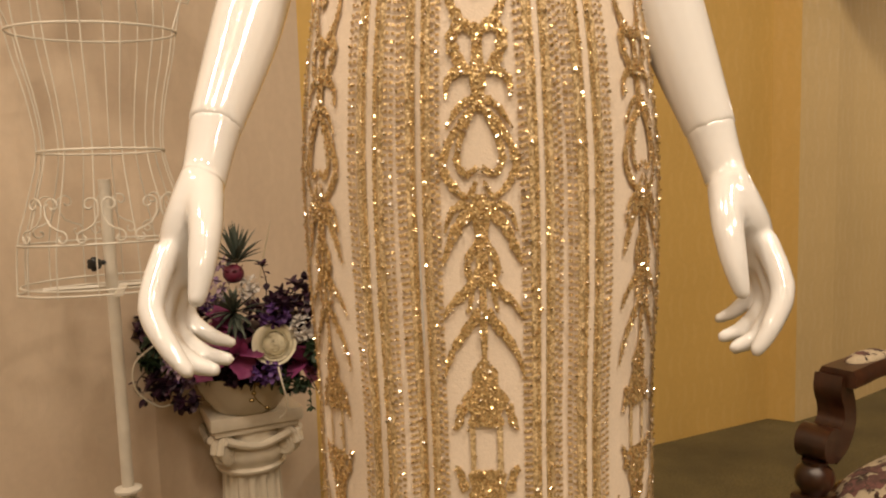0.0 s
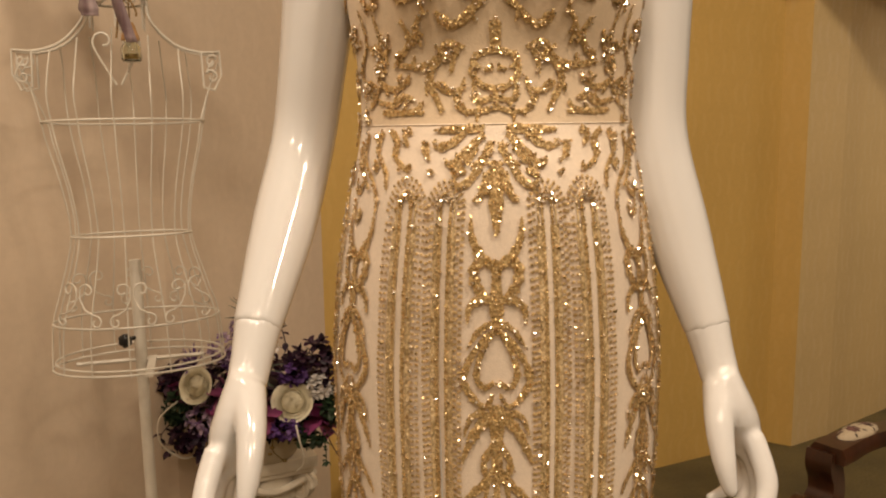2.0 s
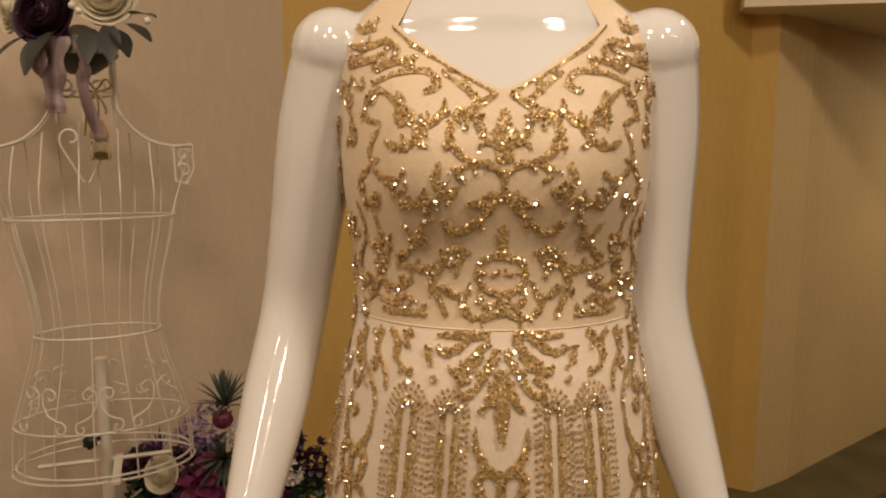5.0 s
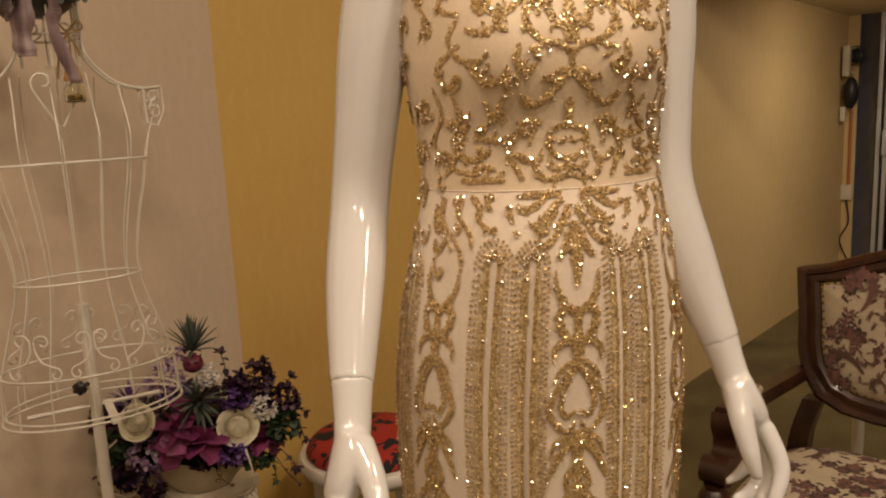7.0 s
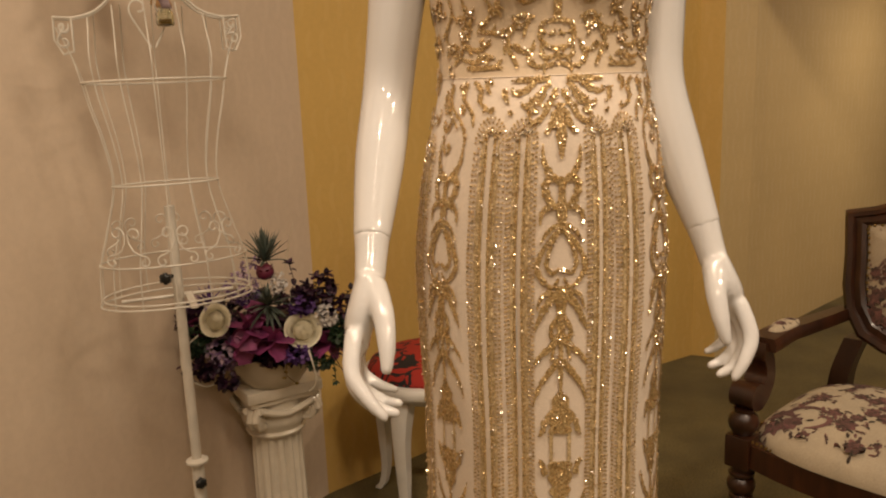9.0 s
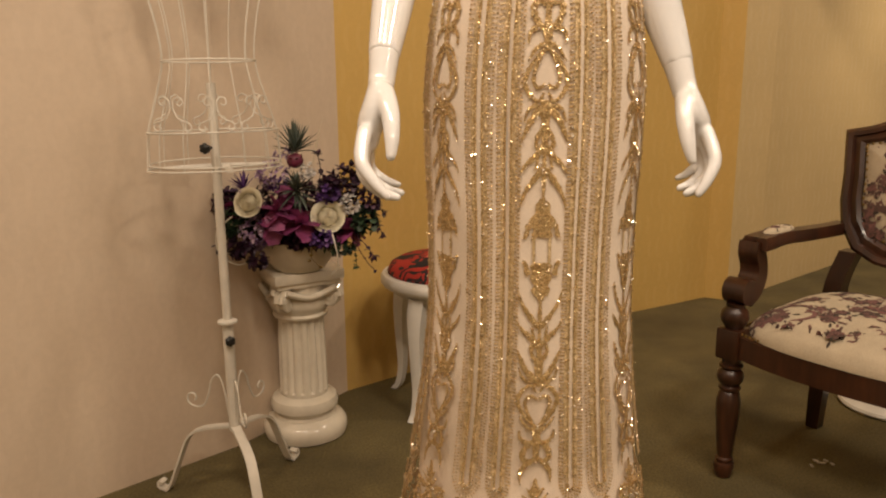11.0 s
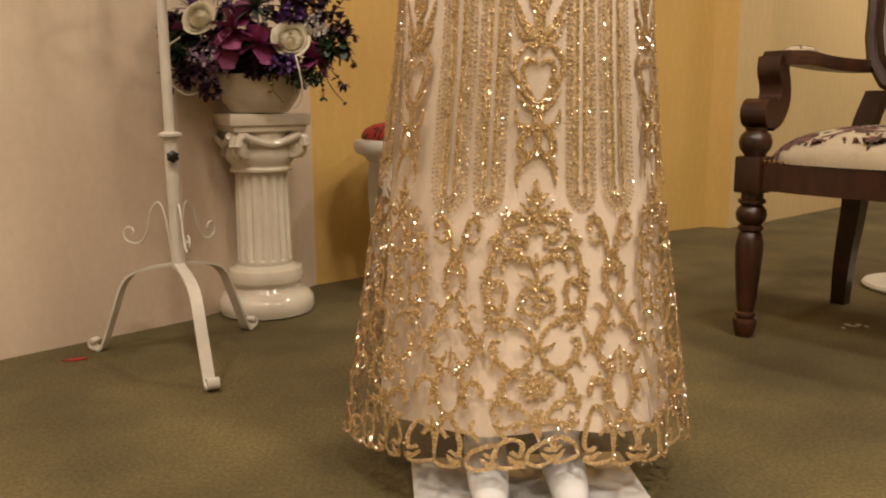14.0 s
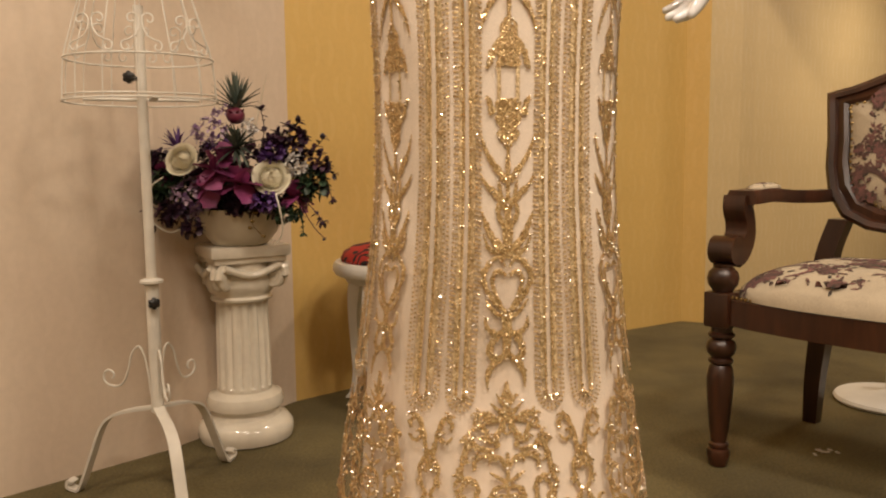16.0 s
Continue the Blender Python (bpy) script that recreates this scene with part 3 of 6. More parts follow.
def hem_between(col):
    def st(pts, *w, **k):
        pts = [(1.14 * u, z) for u, z in pts]
        stroke(col, pts, *[0.92 * q for q in w], n=4, **k)
        if len(pts) > 3:
            barbs(col, pts, 0.012)
            barbs(col, pts[::-1], 0.009)
    st([(.0015, .328), (.006, .358), (.0107, .380), (.018, .395), (.026, .387), (.024, .379)], .008, .006, .010)
    st([(.008, .374), (.018, .363), (.027, .371)], .006, .003, .008)
    st([(0, .352), (.0107, .331), (.009, .3095), (.002, .294)], .006, .005, .010)
    st([(.003, .296), (.0107, .276), (.020, .258), (.024, .239), (.028, .226)], .008, .006, .011)
    st([(.013, .274), (.021, .286), (.026, .284)], .007, .002, .007)
    st([(.016, .252), (.008, .262), (.003, .256)], .008, .004, .008)
    st([(.024, .228), (.020, .214), (.012, .210), (.008, .218)], .006, .005, .009)
    st([(.004, .226), (.011, .204), (.014, .172), (.006, .150)], .003, .005, .010)
    st([(.034, .172), (.031, .188), (.018, .188), (.013, .170), (.020, .158)], .007, .006, .011)
    st([(.016, .236), (.026, .244), (.034, .240)], .007, .002, .007)
    st([(.002, .150), (.010, .132), (.022, .128)], .008, .003, .010)
    st([(0, .232), (0, .200)], .002, .004, .008, mirror=False)


for c in range(-3, 4):
    column_motif(c * PERIOD)
    hem_motif(c * PERIOD)
    hem_between((c + 0.5) * PERIOD)
for turn, half in ((0.0520, 0.0185), (0.0990, 0.0240), (0.2350, 0.0240), (0.2820, 0.0185)):
    for sgn in (1, -1):
        arch(sgn * turn / (TWO_PI * 0.171), 0.0, half, 1.222 if turn < 0.15 else 1.20)
# the lace edge below the lining
for i in range(38):
    s = (i + 0.5 * (rnd.random() - 0.5)) / 38 - 0.5
    hand2, h, q = (1 if rnd.random() < 0.5 else -1), hem_rise(s) - 0.004, 0.8 + 0.4 * rnd.random()
    stroke(s, [(-.016 * hand2, .080 + h), (-.012 * hand2, .100 * q + h + .012), (.004 * hand2, .112 * q + h + .012), (.015 * hand2, .104 + h), (.012 * hand2, .090 + h), (.003 * hand2, .094 + h)], .003, .005, .0075, mirror=False, n=4, bead=.8)
    stroke(s, [(-.017, .079 + h), (-.007, .073 + h), (.007, .075 + h), (.017, .079 + h)], .004, .004, .005, mirror=False, n=3, bead=.9)
    stroke(s, [(.016 * hand2, .082 + h), (.008 * hand2, .080 + h), (.0, .088 + h)], .006, .002, .009, mirror=False, n=3)
    stroke(s, [(-.002 * hand2, .110 + h), (-.012 * hand2, .124 + h), (-.008 * hand2, .136 + h)], .005, .002, .008, mirror=False, n=3)

# the waist band and its pointed fall
stroke(0, [(0, 1.246), (0, 1.232), (0, 1.212), (0, 1.185)], 0.010, 0.003, 0.027, mirror=False, bead=1.0)
for pts in ([(.010, 1.269), (.024, 1.255), (.040, 1.242), (.044, 1.248)], [(.008, 1.252), (.022, 1.232), (.035, 1.225), (.039, 1.231)], [(.007, 1.236), (.014, 1.219), (.022, 1.213)], [(.004, 1.262), (.010, 1.248), (.020, 1.243)],
            [(.026, 1.272), (.036, 1.262), (.050, 1.258), (.053, 1.264)], [(.010, 1.274), (.030, 1.273), (.052, 1.272)], [(.016, 1.258), (.028, 1.246), (.034, 1.252)], [(.028, 1.240), (.040, 1.233)],
            [(.061, 1.263), (.062, 1.255), (.060, 1.247)], [(.060, 1.239), (.061, 1.235)], [(.101, 1.272), (.092, 1.263), (.096, 1.249), (.086, 1.239), (.080, 1.244)], [(.076, 1.273), (.084, 1.268), (.080, 1.259)],
            [(.112, 1.272), (.120, 1.254), (.114, 1.238), (.120, 1.222)], [(.124, 1.268), (.116, 1.258)], [(.124, 1.246), (.130, 1.236)], [(.138, 1.270), (.146, 1.246), (.138, 1.224), (.142, 1.200)], [(.150, 1.262), (.156, 1.240), (.150, 1.220)]):
    stroke(0, pts, 0.0070, 0.0030, 0.0100, bead=0.9)
# bodice scrolls, mirrored about the middle (distance seen from the front, height)
def bst(pts, *w, **k):
    line = [(0.142 * math.asin(min(0.985, x / 0.142)), z) for x, z in pts]
    stroke(0.0, line, *[0.76 * q for q in w], n=4, **k)
    if len(pts) > 2:
        barbs(0.0, line, 0.011)


bst([(.006, 1.4690), (.018, 1.4626), (.030, 1.4730), (.047, 1.4860)], .007, .004, .010)
bst([(.010, 1.4720), (.030, 1.4840), (.052, 1.4980), (.074, 1.5120), (.088, 1.530)], .006, .006, .007)
bst([(.008, 1.4670), (.024, 1.4560), (.037, 1.4520), (.043, 1.4370), (.037, 1.4240), (.024, 1.4150)], .005, .008, .016, bead=.9)
bst([(.031, 1.4400), (.027, 1.4500), (.016, 1.4510)], .006, .003, .009)
bst([(0, 1.4560), (0, 1.4380), (0, 1.4160)], .004, .018, .040, mirror=False, bead=1.0)
bst([(.004, 1.4300), (.016, 1.4340), (.022, 1.4440)], .010, .002, .010, bead=1.0)
bst([(.001, 1.4060), (.0137, 1.4140), (.028, 1.4140), (.036, 1.4060), (.030, 1.4000)], .008, .006, .010, bead=.9)
bst([(.050, 1.4140), (.054, 1.4000), (.045, 1.3900), (.036, 1.3950)], .006, .008, .014)
bst([(.084, 1.4610), (.100, 1.4730), (.111, 1.4626), (.111, 1.4500), (.098, 1.4450)], .006, .006, .012)
bst([(.083, 1.4700), (.082, 1.4560), (.080, 1.4430)], .006, .012, .026, bead=.9)
bst([(.081, 1.4500), (.062, 1.4430), (.048, 1.4540), (.046, 1.4640)], .010, .002, .014)
bst([(.104, 1.4790), (.083, 1.4870), (.060, 1.4870), (.051, 1.4760), (.062, 1.4700)], .004, .007, .011)
bst([(.127, 1.5130), (.112, 1.5100), (.094, 1.5150), (.086, 1.5060)], .008, .005, .011)
bst([(.128, 1.4960), (.112, 1.4980), (.098, 1.5040)], .010, .003, .011)
bst([(.124, 1.5300), (.112, 1.5260), (.104, 1.5360)], .010, .004, .011)
bst([(.100, 1.4920), (.084, 1.4960), (.070, 1.5000)], .008, .003, .009)
bst([(.124, 1.4860), (.130, 1.4660), (.124, 1.4460), (.130, 1.4260)], .005, .004, .009)
bst([(.100, 1.4400), (.108, 1.4230), (.102, 1.4060), (.088, 1.4000), (.078, 1.4080)], .005, .006, .012)
bst([(.094, 1.4300), (.080, 1.4260), (.068, 1.4320), (.060, 1.4260)], .007, .004, .011)
bst([(.108, 1.4100), (.118, 1.3960), (.112, 1.3800), (.100, 1.3790)], .006, .006, .012)
bst([(.090, 1.3920), (.080, 1.3800), (.066, 1.3840), (.062, 1.3930)], .008, .004, .011)
bst([(.002, 1.3900), (.014, 1.3760), (.030, 1.3600), (.044, 1.3610), (.047, 1.3690)], .010, .003, .013, bead=.8)
bst([(.002, 1.3880), (.012, 1.3890), (.020, 1.3800), (.026, 1.3840)], .009, .003, .009)
bst([(0, 1.4080), (0, 1.3840)], .006, .010, .008, mirror=False)
bst([(0, 1.3640), (0, 1.3420)], .003, .012, .022, mirror=False, bead=.9)
bst([(.0, 1.3390), (.016, 1.3340), (.019, 1.3200), (.012, 1.3100), (.0, 1.3070)], .008, .007, .010, bead=.9)
bst([(.002, 1.3250), (.009, 1.3220)], .008, .004, .008)
bst([(.026, 1.3405), (.039, 1.3450), (.049, 1.3310), (.056, 1.3150), (.050, 1.2990), (.045, 1.2880)], .005, .007, .013, bead=.8)
bst([(.026, 1.3160), (.029, 1.3060), (.042, 1.3055), (.050, 1.3120)], .003, .007, .010)
bst([(.035, 1.3340), (.037, 1.3200)], .008, .002, .008)
bst([(.0, 1.2920), (.012, 1.2880), (.028, 1.2890), (.035, 1.3000)], .006, .003, .008)
bst([(0, 1.3080), (0, 1.2900)], .006, .006, .012, mirror=False)
bst([(.002, 1.2990), (.014, 1.2970), (.020, 1.3010)], .007, .002, .007)
bst([(.084, 1.3290), (.067, 1.3260), (.050, 1.3310)], .006, .007, .009)
bst([(.080, 1.3640), (.073, 1.3500), (.080, 1.3360), (.088, 1.3280)], .006, .006, .010)
bst([(.060, 1.3700), (.068, 1.3560), (.062, 1.3440)], .004, .003, .010)
bst([(.107, 1.3720), (.101, 1.3480), (.105, 1.3180), (.089, 1.3080), (.074, 1.3150)], .005, .006, .011)
bst([(.092, 1.3460), (.098, 1.3380), (.112, 1.3440)], .006, .003, .009)
bst([(.107, 1.2990), (.090, 1.2940), (.080, 1.3020), (.070, 1.2980)], .006, .005, .011)
bst([(.100, 1.2880), (.072, 1.2880), (.062, 1.2960)], .007, .005, .009)
bst([(.122, 1.3780), (.116, 1.3520), (.124, 1.3260), (.116, 1.3020)], .005, .005, .010)
bst([(.114, 1.3160), (.106, 1.3060), (.116, 1.2920)], .004, .004, .010)
for k in range(26):  # small fillings between the scrolls
    u0, z0 = 0.050 + 0.13 * rnd.random(), 1.292 + 0.225 * rnd.random()
    if z0 < neckline(u0 / 0.9) - 0.02:
        curl(u0, z0, 0.013 + 0.008 * rnd.random(), rnd.choice((60, 100, 140, 240, 300)), rnd.choice((-1, 1)), 0.0055, 0.0, bead=0.8)
for s0 in (-0.5, -0.44, -0.38, -0.32, -0.275, -0.235, 0.235, 0.275, 0.32, 0.38, 0.44):  # the back and sides
    for k in range(6):
        curl(0, 1.215 + 0.042 * k, 0.028, 60 + 60 * rnd.random(), rnd.choice((-1, 1)), 0.008, s0 + 0.008 * rnd.random(), mirror=False)
for sg in (1, -1):  # the hips beside the pointed fall
    for k in range(4):
        curl(0, 1.205 + 0.065 * rnd.random(), 0.022, 250 + 60 * rnd.random(), rnd.choice((-1, 1)), 0.007, sg * (0.135 + 0.085 * rnd.random()), mirror=False)


def from_lists(name, d):
    me = bpy.data.meshes.new(name)
    me.from_pydata([tuple(p) for p in d["v"]], [], d["f"])
    return smooth(me)


for nm, d, lb in (("skirt_embroidery", lace, "gold sequin scrollwork and beaded loops"), ("bodice_embroidery", bodice_lace, "gold sequin scrolls"), ("hem_embroidery", hem_lace, "gold damask scrolls and lace edge")):
    part(nm, from_lists(nm, d), M_GOLD, gown, lb, kind="stuff")
part("thread_embroidery", from_lists("thread_embroidery", threads), M_THREAD, gown, "pale gold thread bands", kind="stuff")
M_BEAD = random_tint(material("sequins", (0.9, 0.8, 0.6), 0.20, 1.0), (0.97, 0.78, 0.46), (1.0, 0.98, 0.96))
bv, bf = [], []
for p in beads:
    r = 0.0008 + 0.0016 * rnd.random() ** 2.0
    q = Euler((rnd.random() * 6, rnd.random() * 6, rnd.random() * 6)).to_matrix()
    i = len(bv)
    bv += [tuple(p + q @ Vector(d) * r) for d in ((1, 0, 0), (-1, 0, 0), (0, 1, 0), (0, -1, 0), (0, 0, 1), (0, 0, -1))]
    bf += [(i + a, i + b, i + c) for a, b, c in ((0, 2, 4), (2, 1, 4), (1, 3, 4), (3, 0, 4), (2, 0, 5), (1, 2, 5), (3, 1, 5), (0, 3, 5))]
me = bpy.data.meshes.new("sequins")
me.from_pydata(bv, [], bf)
part("bead_scatter", me, M_BEAD, gown, "small glittering beads", kind="stuff")
# every flat sequin is a small disc tilted a little out of the cloth
srnd = np.random.default_rng(3)
SP, SN, SR = np.array([q[0] for q in sequins]), np.array([q[1] for q in sequins]), np.array([q[2] for q in sequins])
SN = SN / np.linalg.norm(SN, axis=1)[:, None]
SN = SN + srnd.normal(0, 0.26, SN.shape)
SN = SN / np.linalg.norm(SN, axis=1)[:, None]
SA = np.cross(SN, (0.13, 0.31, 0.94))
SA = SA / np.linalg.norm(SA, axis=1)[:, None]
SB = np.cross(SN, SA)
sv = np.stack([SP + SR[:, None] * (math.cos(TWO_PI * k / 6) * SA + math.sin(TWO_PI * k / 6) * SB) for k in range(6)], axis=1).reshape(-1, 3)
me = bpy.data.meshes.new("sequins")
me.from_pydata(sv.tolist(), [], np.arange(len(sv)).reshape(-1, 6).tolist())
M_SEQUIN = random_tint(material("gold_sequins", (0.6, 0.42, 0.2), 0.20, 0.6), (0.60, 0.41, 0.165), (0.95, 0.74, 0.40))
part("sequin_scatter", me, M_SEQUIN, gown, "flat gold sequins", kind="stuff")

# ---- the mannequin: one glossy white figure ----
mann = B()
rings = []
for z in list(np.linspace(0.90, 1.68, 60)):
    rings.append([mann.verts.new(surf(i / 48 - 0.5, z, -0.006 if z < 1.53 else -0.0005)) for i in range(48)])
ring_faces(mann, rings)
sphere(mann, (CX, 0.575, 1.665), (0.046, 0.046, 0.03), 20, 10)


def limb(pts, radii, seg=18, squash=None, n=7, cap=True):
    q = spline([(*p, r) for p, r in zip(pts, radii)], n)
    tube(mann, [Vector(v[:3]) for v in q], [float(v[3]) for v in q], seg, squash=squash)
    e = q[-1]
    if cap:
        sphere(mann, tuple(e[:3]), float(e[3]) * 0.98, 10, 8)


ARM_L = [(-0.044, 0.556, 1.512), (-0.062, 0.562, 1.44), (-0.078, 0.565, 1.34), (-0.090, 0.560, 1.262), (-0.104, 0.520, 1.18), (-0.118, 0.458, 1.092)]
ARM_R = [(0.252, 0.556, 1.512), (0.260, 0.562, 1.44), (0.262, 0.565, 1.34), (0.264, 0.560, 1.262), (0.285, 0.542, 1.17), (0.310, 0.512, 1.077)]
for arm in (ARM_L, ARM_R):
    limb(arm, [0.040, 0.039, 0.0345, 0.0325, 0.0315, 0.0224], cap=False)
    sphere(mann, arm[0], (0.042, 0.044, 0.040), 16, 12)


def hand(m, sx):
    def P(*p):
        return tuple(m @ Vector((sx * p[0], p[1], p[2])))
    limb([P(0, 0, -0.001), P(-.002, 0, -.03), P(-.004, 0, -.055)], [0.0222, 0.0195, 0.0185])
    limb([P(-.004, 0, -.048), P(-.010, 0.006, -.078), P(-.017, .014, -.100), P(-.020, .016, -.122)], [0.0190, .0225, .0215, .0150], squash=(0.85, 1.35))
    limb([P(-.016, .0, -.09), P(-.019, .026, -.118)], [0.016, 0.0145])
    limb([P(.000, -.008, -.062), P(.010, -.020, -.098), P(.013, -.024, -.132), P(.012, -.022, -.158)], [0.0165, 0.0135, 0.0108, 0.0072])
    for base, bend, near, tip, r in (((-.022, -.004, -.112), (-.025, -.010, -.158), (-.008, -.012, -.188), (.008, -.010, -.206), 0.0112),
                                     ((-.022, .012, -.118), (-.024, .010, -.165), (-.002, .008, -.192), (.020, .008, -.200), 0.0112),
                                     ((-.020, .027, -.116), (-.021, .026, -.160), (.002, .024, -.182), (.024, .024, -.188), 0.0106),
                                     ((-.018, .040, -.110), (-.018, .040, -.146), (.002, .040, -.164), (.020, .040, -.170), 0.0092)):
        limb([P(*base), P(*bend), P(*near), P(*tip)], [r, r * 0.92, r * 0.78, r * 0.55], 12)


for x in (0.046, 0.150):
    limb([(x, 0.56, 0.95), (x, 0.56, 0.6), (x, 0.545, 0.35), (x, 0.53, 0.16), (x, 0.515, 0.095)], [0.075, 0.055, 0.046, 0.030, 0.029])
    limb([(x, 0.535, 0.075), (x, 0.50, 0.060), (x, 0.44, 0.042), (x, 0.40, 0.036)], [0.030, 0.030, 0.026, 0.016], squash=(1.0, 0.8))


def fused(bm):
    """The same shape with its overlapping volumes melted into one skin."""
    ob = new("shape", as_mesh("shape", bm))
    rm = ob.modifiers.new("fuse", "REMESH")
    rm.mode, rm.voxel_size = "VOXEL", 0.0032
    sm = ob.modifiers.new("even", "SMOOTH")
    sm.factor, sm.iterations = 0.5, 4
    me = bpy.data.meshes.new_from_object(ob.evaluated_get(bpy.context.evaluated_depsgraph_get()))
    bpy.data.objects.remove(ob)
    return me


skins = [fused(mann)]
for arm, lean, tilt, sx, big in ((ARM_L, -30, 1, 1, 1.06), (ARM_R, -20, -8, -1, 0.98)):
    mann = B()
    way = (Vector(arm[-1]) - Vector(arm[-2])).normalized()
    hand(Matrix.Translation(way * -0.0065) @ pose(*arm[-1], lean, tilt, 0) @ Matrix.Scale(big, 4), sx)
    skins.append(fused(mann))
whole = B()
for me in skins:
    whole.from_mesh(me)
me = bpy.data.meshes.new("mannequin")
whole.to_mesh(me)
whole.free()
smooth(me)
me.materials.append(M_MANN)
mannequin = tagged(new("mannequin", me), "glossy white full-size display mannequin with jointed wrists", "mannequin")
bm = B()
box(bm, (0.106, 0.415, 0.011), (0.315, 0.36, 0.022), Matrix.Rotation(radians(2), 4, "Z"), 0.006)
me = as_mesh("display_base", bm)
me.materials.append(M_MANN)
tagged(new("display_base", me), "glossy white square base plate under the mannequin", "display base")

# ---- pedestal ----
ped = thing("pedestal", (-0.437, 1.572, 0), "cream glazed ceramic column pedestal with scrolled capital", "pedestal", turn=28)
bm = B()
lathe(bm, [(0.10, 0), (0.120, 0.004), (0.124, 0.020), (0.122, 0.040), (0.108, 0.056), (0.092, 0.062), (0.086, 0.074), (0.090, 0.082), (0.098, 0.088), (0.100, 0.104), (0.094, 0.118), (0.078, 0.124), (0.072, 0.130)], 48)
part("foot", bm, M_GLAZE, ped)
bm = B()
lathe(bm, [(0.070, 0.124), (0.0715, 0.14), (0.0705, 0.145), (0.068, 0.30), (0.066, 0.355), (0.066, 0.360), (0.068, 0.372)], 96, flutes=16, depth=0.008, band=(0.143, 0.356))
part("fluted_shaft", bm, M_GLAZE, ped)
bm = B()
lathe(bm, [(0.066, 0.366), (0.078, 0.370), (0.080, 0.376), (0.074, 0.382), (0.076, 0.388), (0.086, 0.398), (0.090, 0.415), (0.088, 0.440), (0.084, 0.470), (0.086, 0.476)], 40)
part("capital", bm, M_GLAZE, ped)
for k in range(4):
    a = radians(45 + 90 * k)
    c = Vector((0.096 * math.cos(a), 0.096 * math.sin(a), 0.430))
    bm = B()
    side = Vector((-math.sin(a), math.cos(a), 0))
    out = Vector((math.cos(a), math.sin(a), 0))
    for h in (-1, 1):
        pts = []
        for i in range(26):
            w = i / 25 * 2.2 * TWO_PI
            r = 0.034 * (1 - i / 25 * 0.78)
            pts.append(c + out * (0.006 + r * math.cos(w) * 0.75) + Vector((0, 0, 0.004 + r * math.sin(w))) + side * h * (0.014 - 0.006 * (1 - i / 25)))
        tube(bm, pts, [0.0095 * (1 - 0.45 * i / 25) for i in range(26)], 7)
    tube(bm, [c + side * -0.017, c + side * 0.017], 0.024, 16)
    part("volute", bm, M_GLAZE, ped)
for k in range(4):
    a = radians(90 * k)
    bm = B()
    o = Vector((math.cos(a), math.sin(a), 0))
    sd = Vector((-o.y, o.x, 0))
    tube(bm, spline([o * 0.098 + sd * -0.07 + Vector((0, 0, .462)), o * 0.094 + Vector((0, 0, .440)), o * 0.098 + sd * 0.07 + Vector((0, 0, .462))], 8), 0.009, 8)
    part("swag", bm, M_GLAZE, ped)
bm = B()
box(bm, (0, 0, 0.478), (0.186, 0.186, 0.016), None, 0.005)
box(bm, (0, 0, 0.500), (0.204, 0.204, 0.030), None, 0.006)
part("abacus", bm, M_GLAZE, ped)

# ---- wire dress form ----
FX, FY, FTURN = -0.547, 1.173, 19.0
FW = 0.92  # the wire body is this much slimmer than it is drawn
dform = thing("dress_form", (FX, FY, 0), "white wire dress form with scrolled ironwork on a three-legged stand", "dress form", turn=FTURN)
RINGS = {"hem_ring": (0.848, 0.164, 0.115), "hip_ring": (0.932, 0.157, 0.110), "waist_ring": (1.088, 0.112, 0.078), "bust_ring": (1.290, 0.148, 0.095), "neck_ring": (1.498, 0.054, 0.046)}
for nm, (z, a, b) in RINGS.items():
    bm = B()
    tube(bm, [(a * math.cos(w), b * math.sin(w), z - 0.004 * math.sin(w)) for w in (TWO_PI * i / 56 for i in range(56))], 0.0022, 6, closed=True)
    part(nm, bm, M_IRON, dform)
bm = B()
tube(bm, [(0.158 * math.cos(w), 0.112 * math.sin(w), 0.860) for w in (TWO_PI * i / 56 for i in range(56))], 0.002, 6, closed=True)
part("hem_ring", bm, M_IRON, dform)
BODY = [(0.848, 0.164, 0.115), (0.932, 0.157, 0.110), (1.000, 0.136, 0.096), (1.088, 0.112, 0.078), (1.17, 0.120, 0.084), (1.25, 0.140, 0.094), (1.29, 0.148, 0.095)]
for k in range(14):
    w = TWO_PI * (k + 0.35) / 14
    low = [(a * math.cos(w), b * math.sin(w), z) for z, a, b in BODY]
    fx = math.cos(w)
    f = math.sin(w)
    if abs(fx) > 0.86:
        up = [(0.160 * (1 if fx > 0 else -1), 0.5 * b * f, 1.345), (0.182 * (1 if fx > 0 else -1), 0.02 * f, 1.395)]
    else:
        x1 = 0.148 * fx
        top = 1.412 + max(0, (0.15 - abs(x1) * 1.0)) * 0.28
        up = [(x1 * 1.03, 0.105 * f, 1.335), (x1 * 1.0, 0.070 * f, 1.385), (x1 * 0.98, 0.022 * f, top)]
    bm = B()
    tube(bm, spline(low + up, 5), 0.0015, 5)
    part("rib", bm, M_IRON, dform)
for f in (1, -1):
    for sg in (1, -1):
        bm = B()
        tube(bm, spline([(sg * 0.054, f * 0.02, 1.56), (sg * 0.054, f * 0.02, 1.498), (sg * 0.062, f * 0.024, 1.462), (sg * 0.10, f * 0.024, 1.425), (sg * 0.145, f * 0.02, 1.411), (sg * 0.184, f * 0.016, 1.412)], 6), 0.0026, 6)
        part("shoulder_bar", bm, M_IRON, dform)
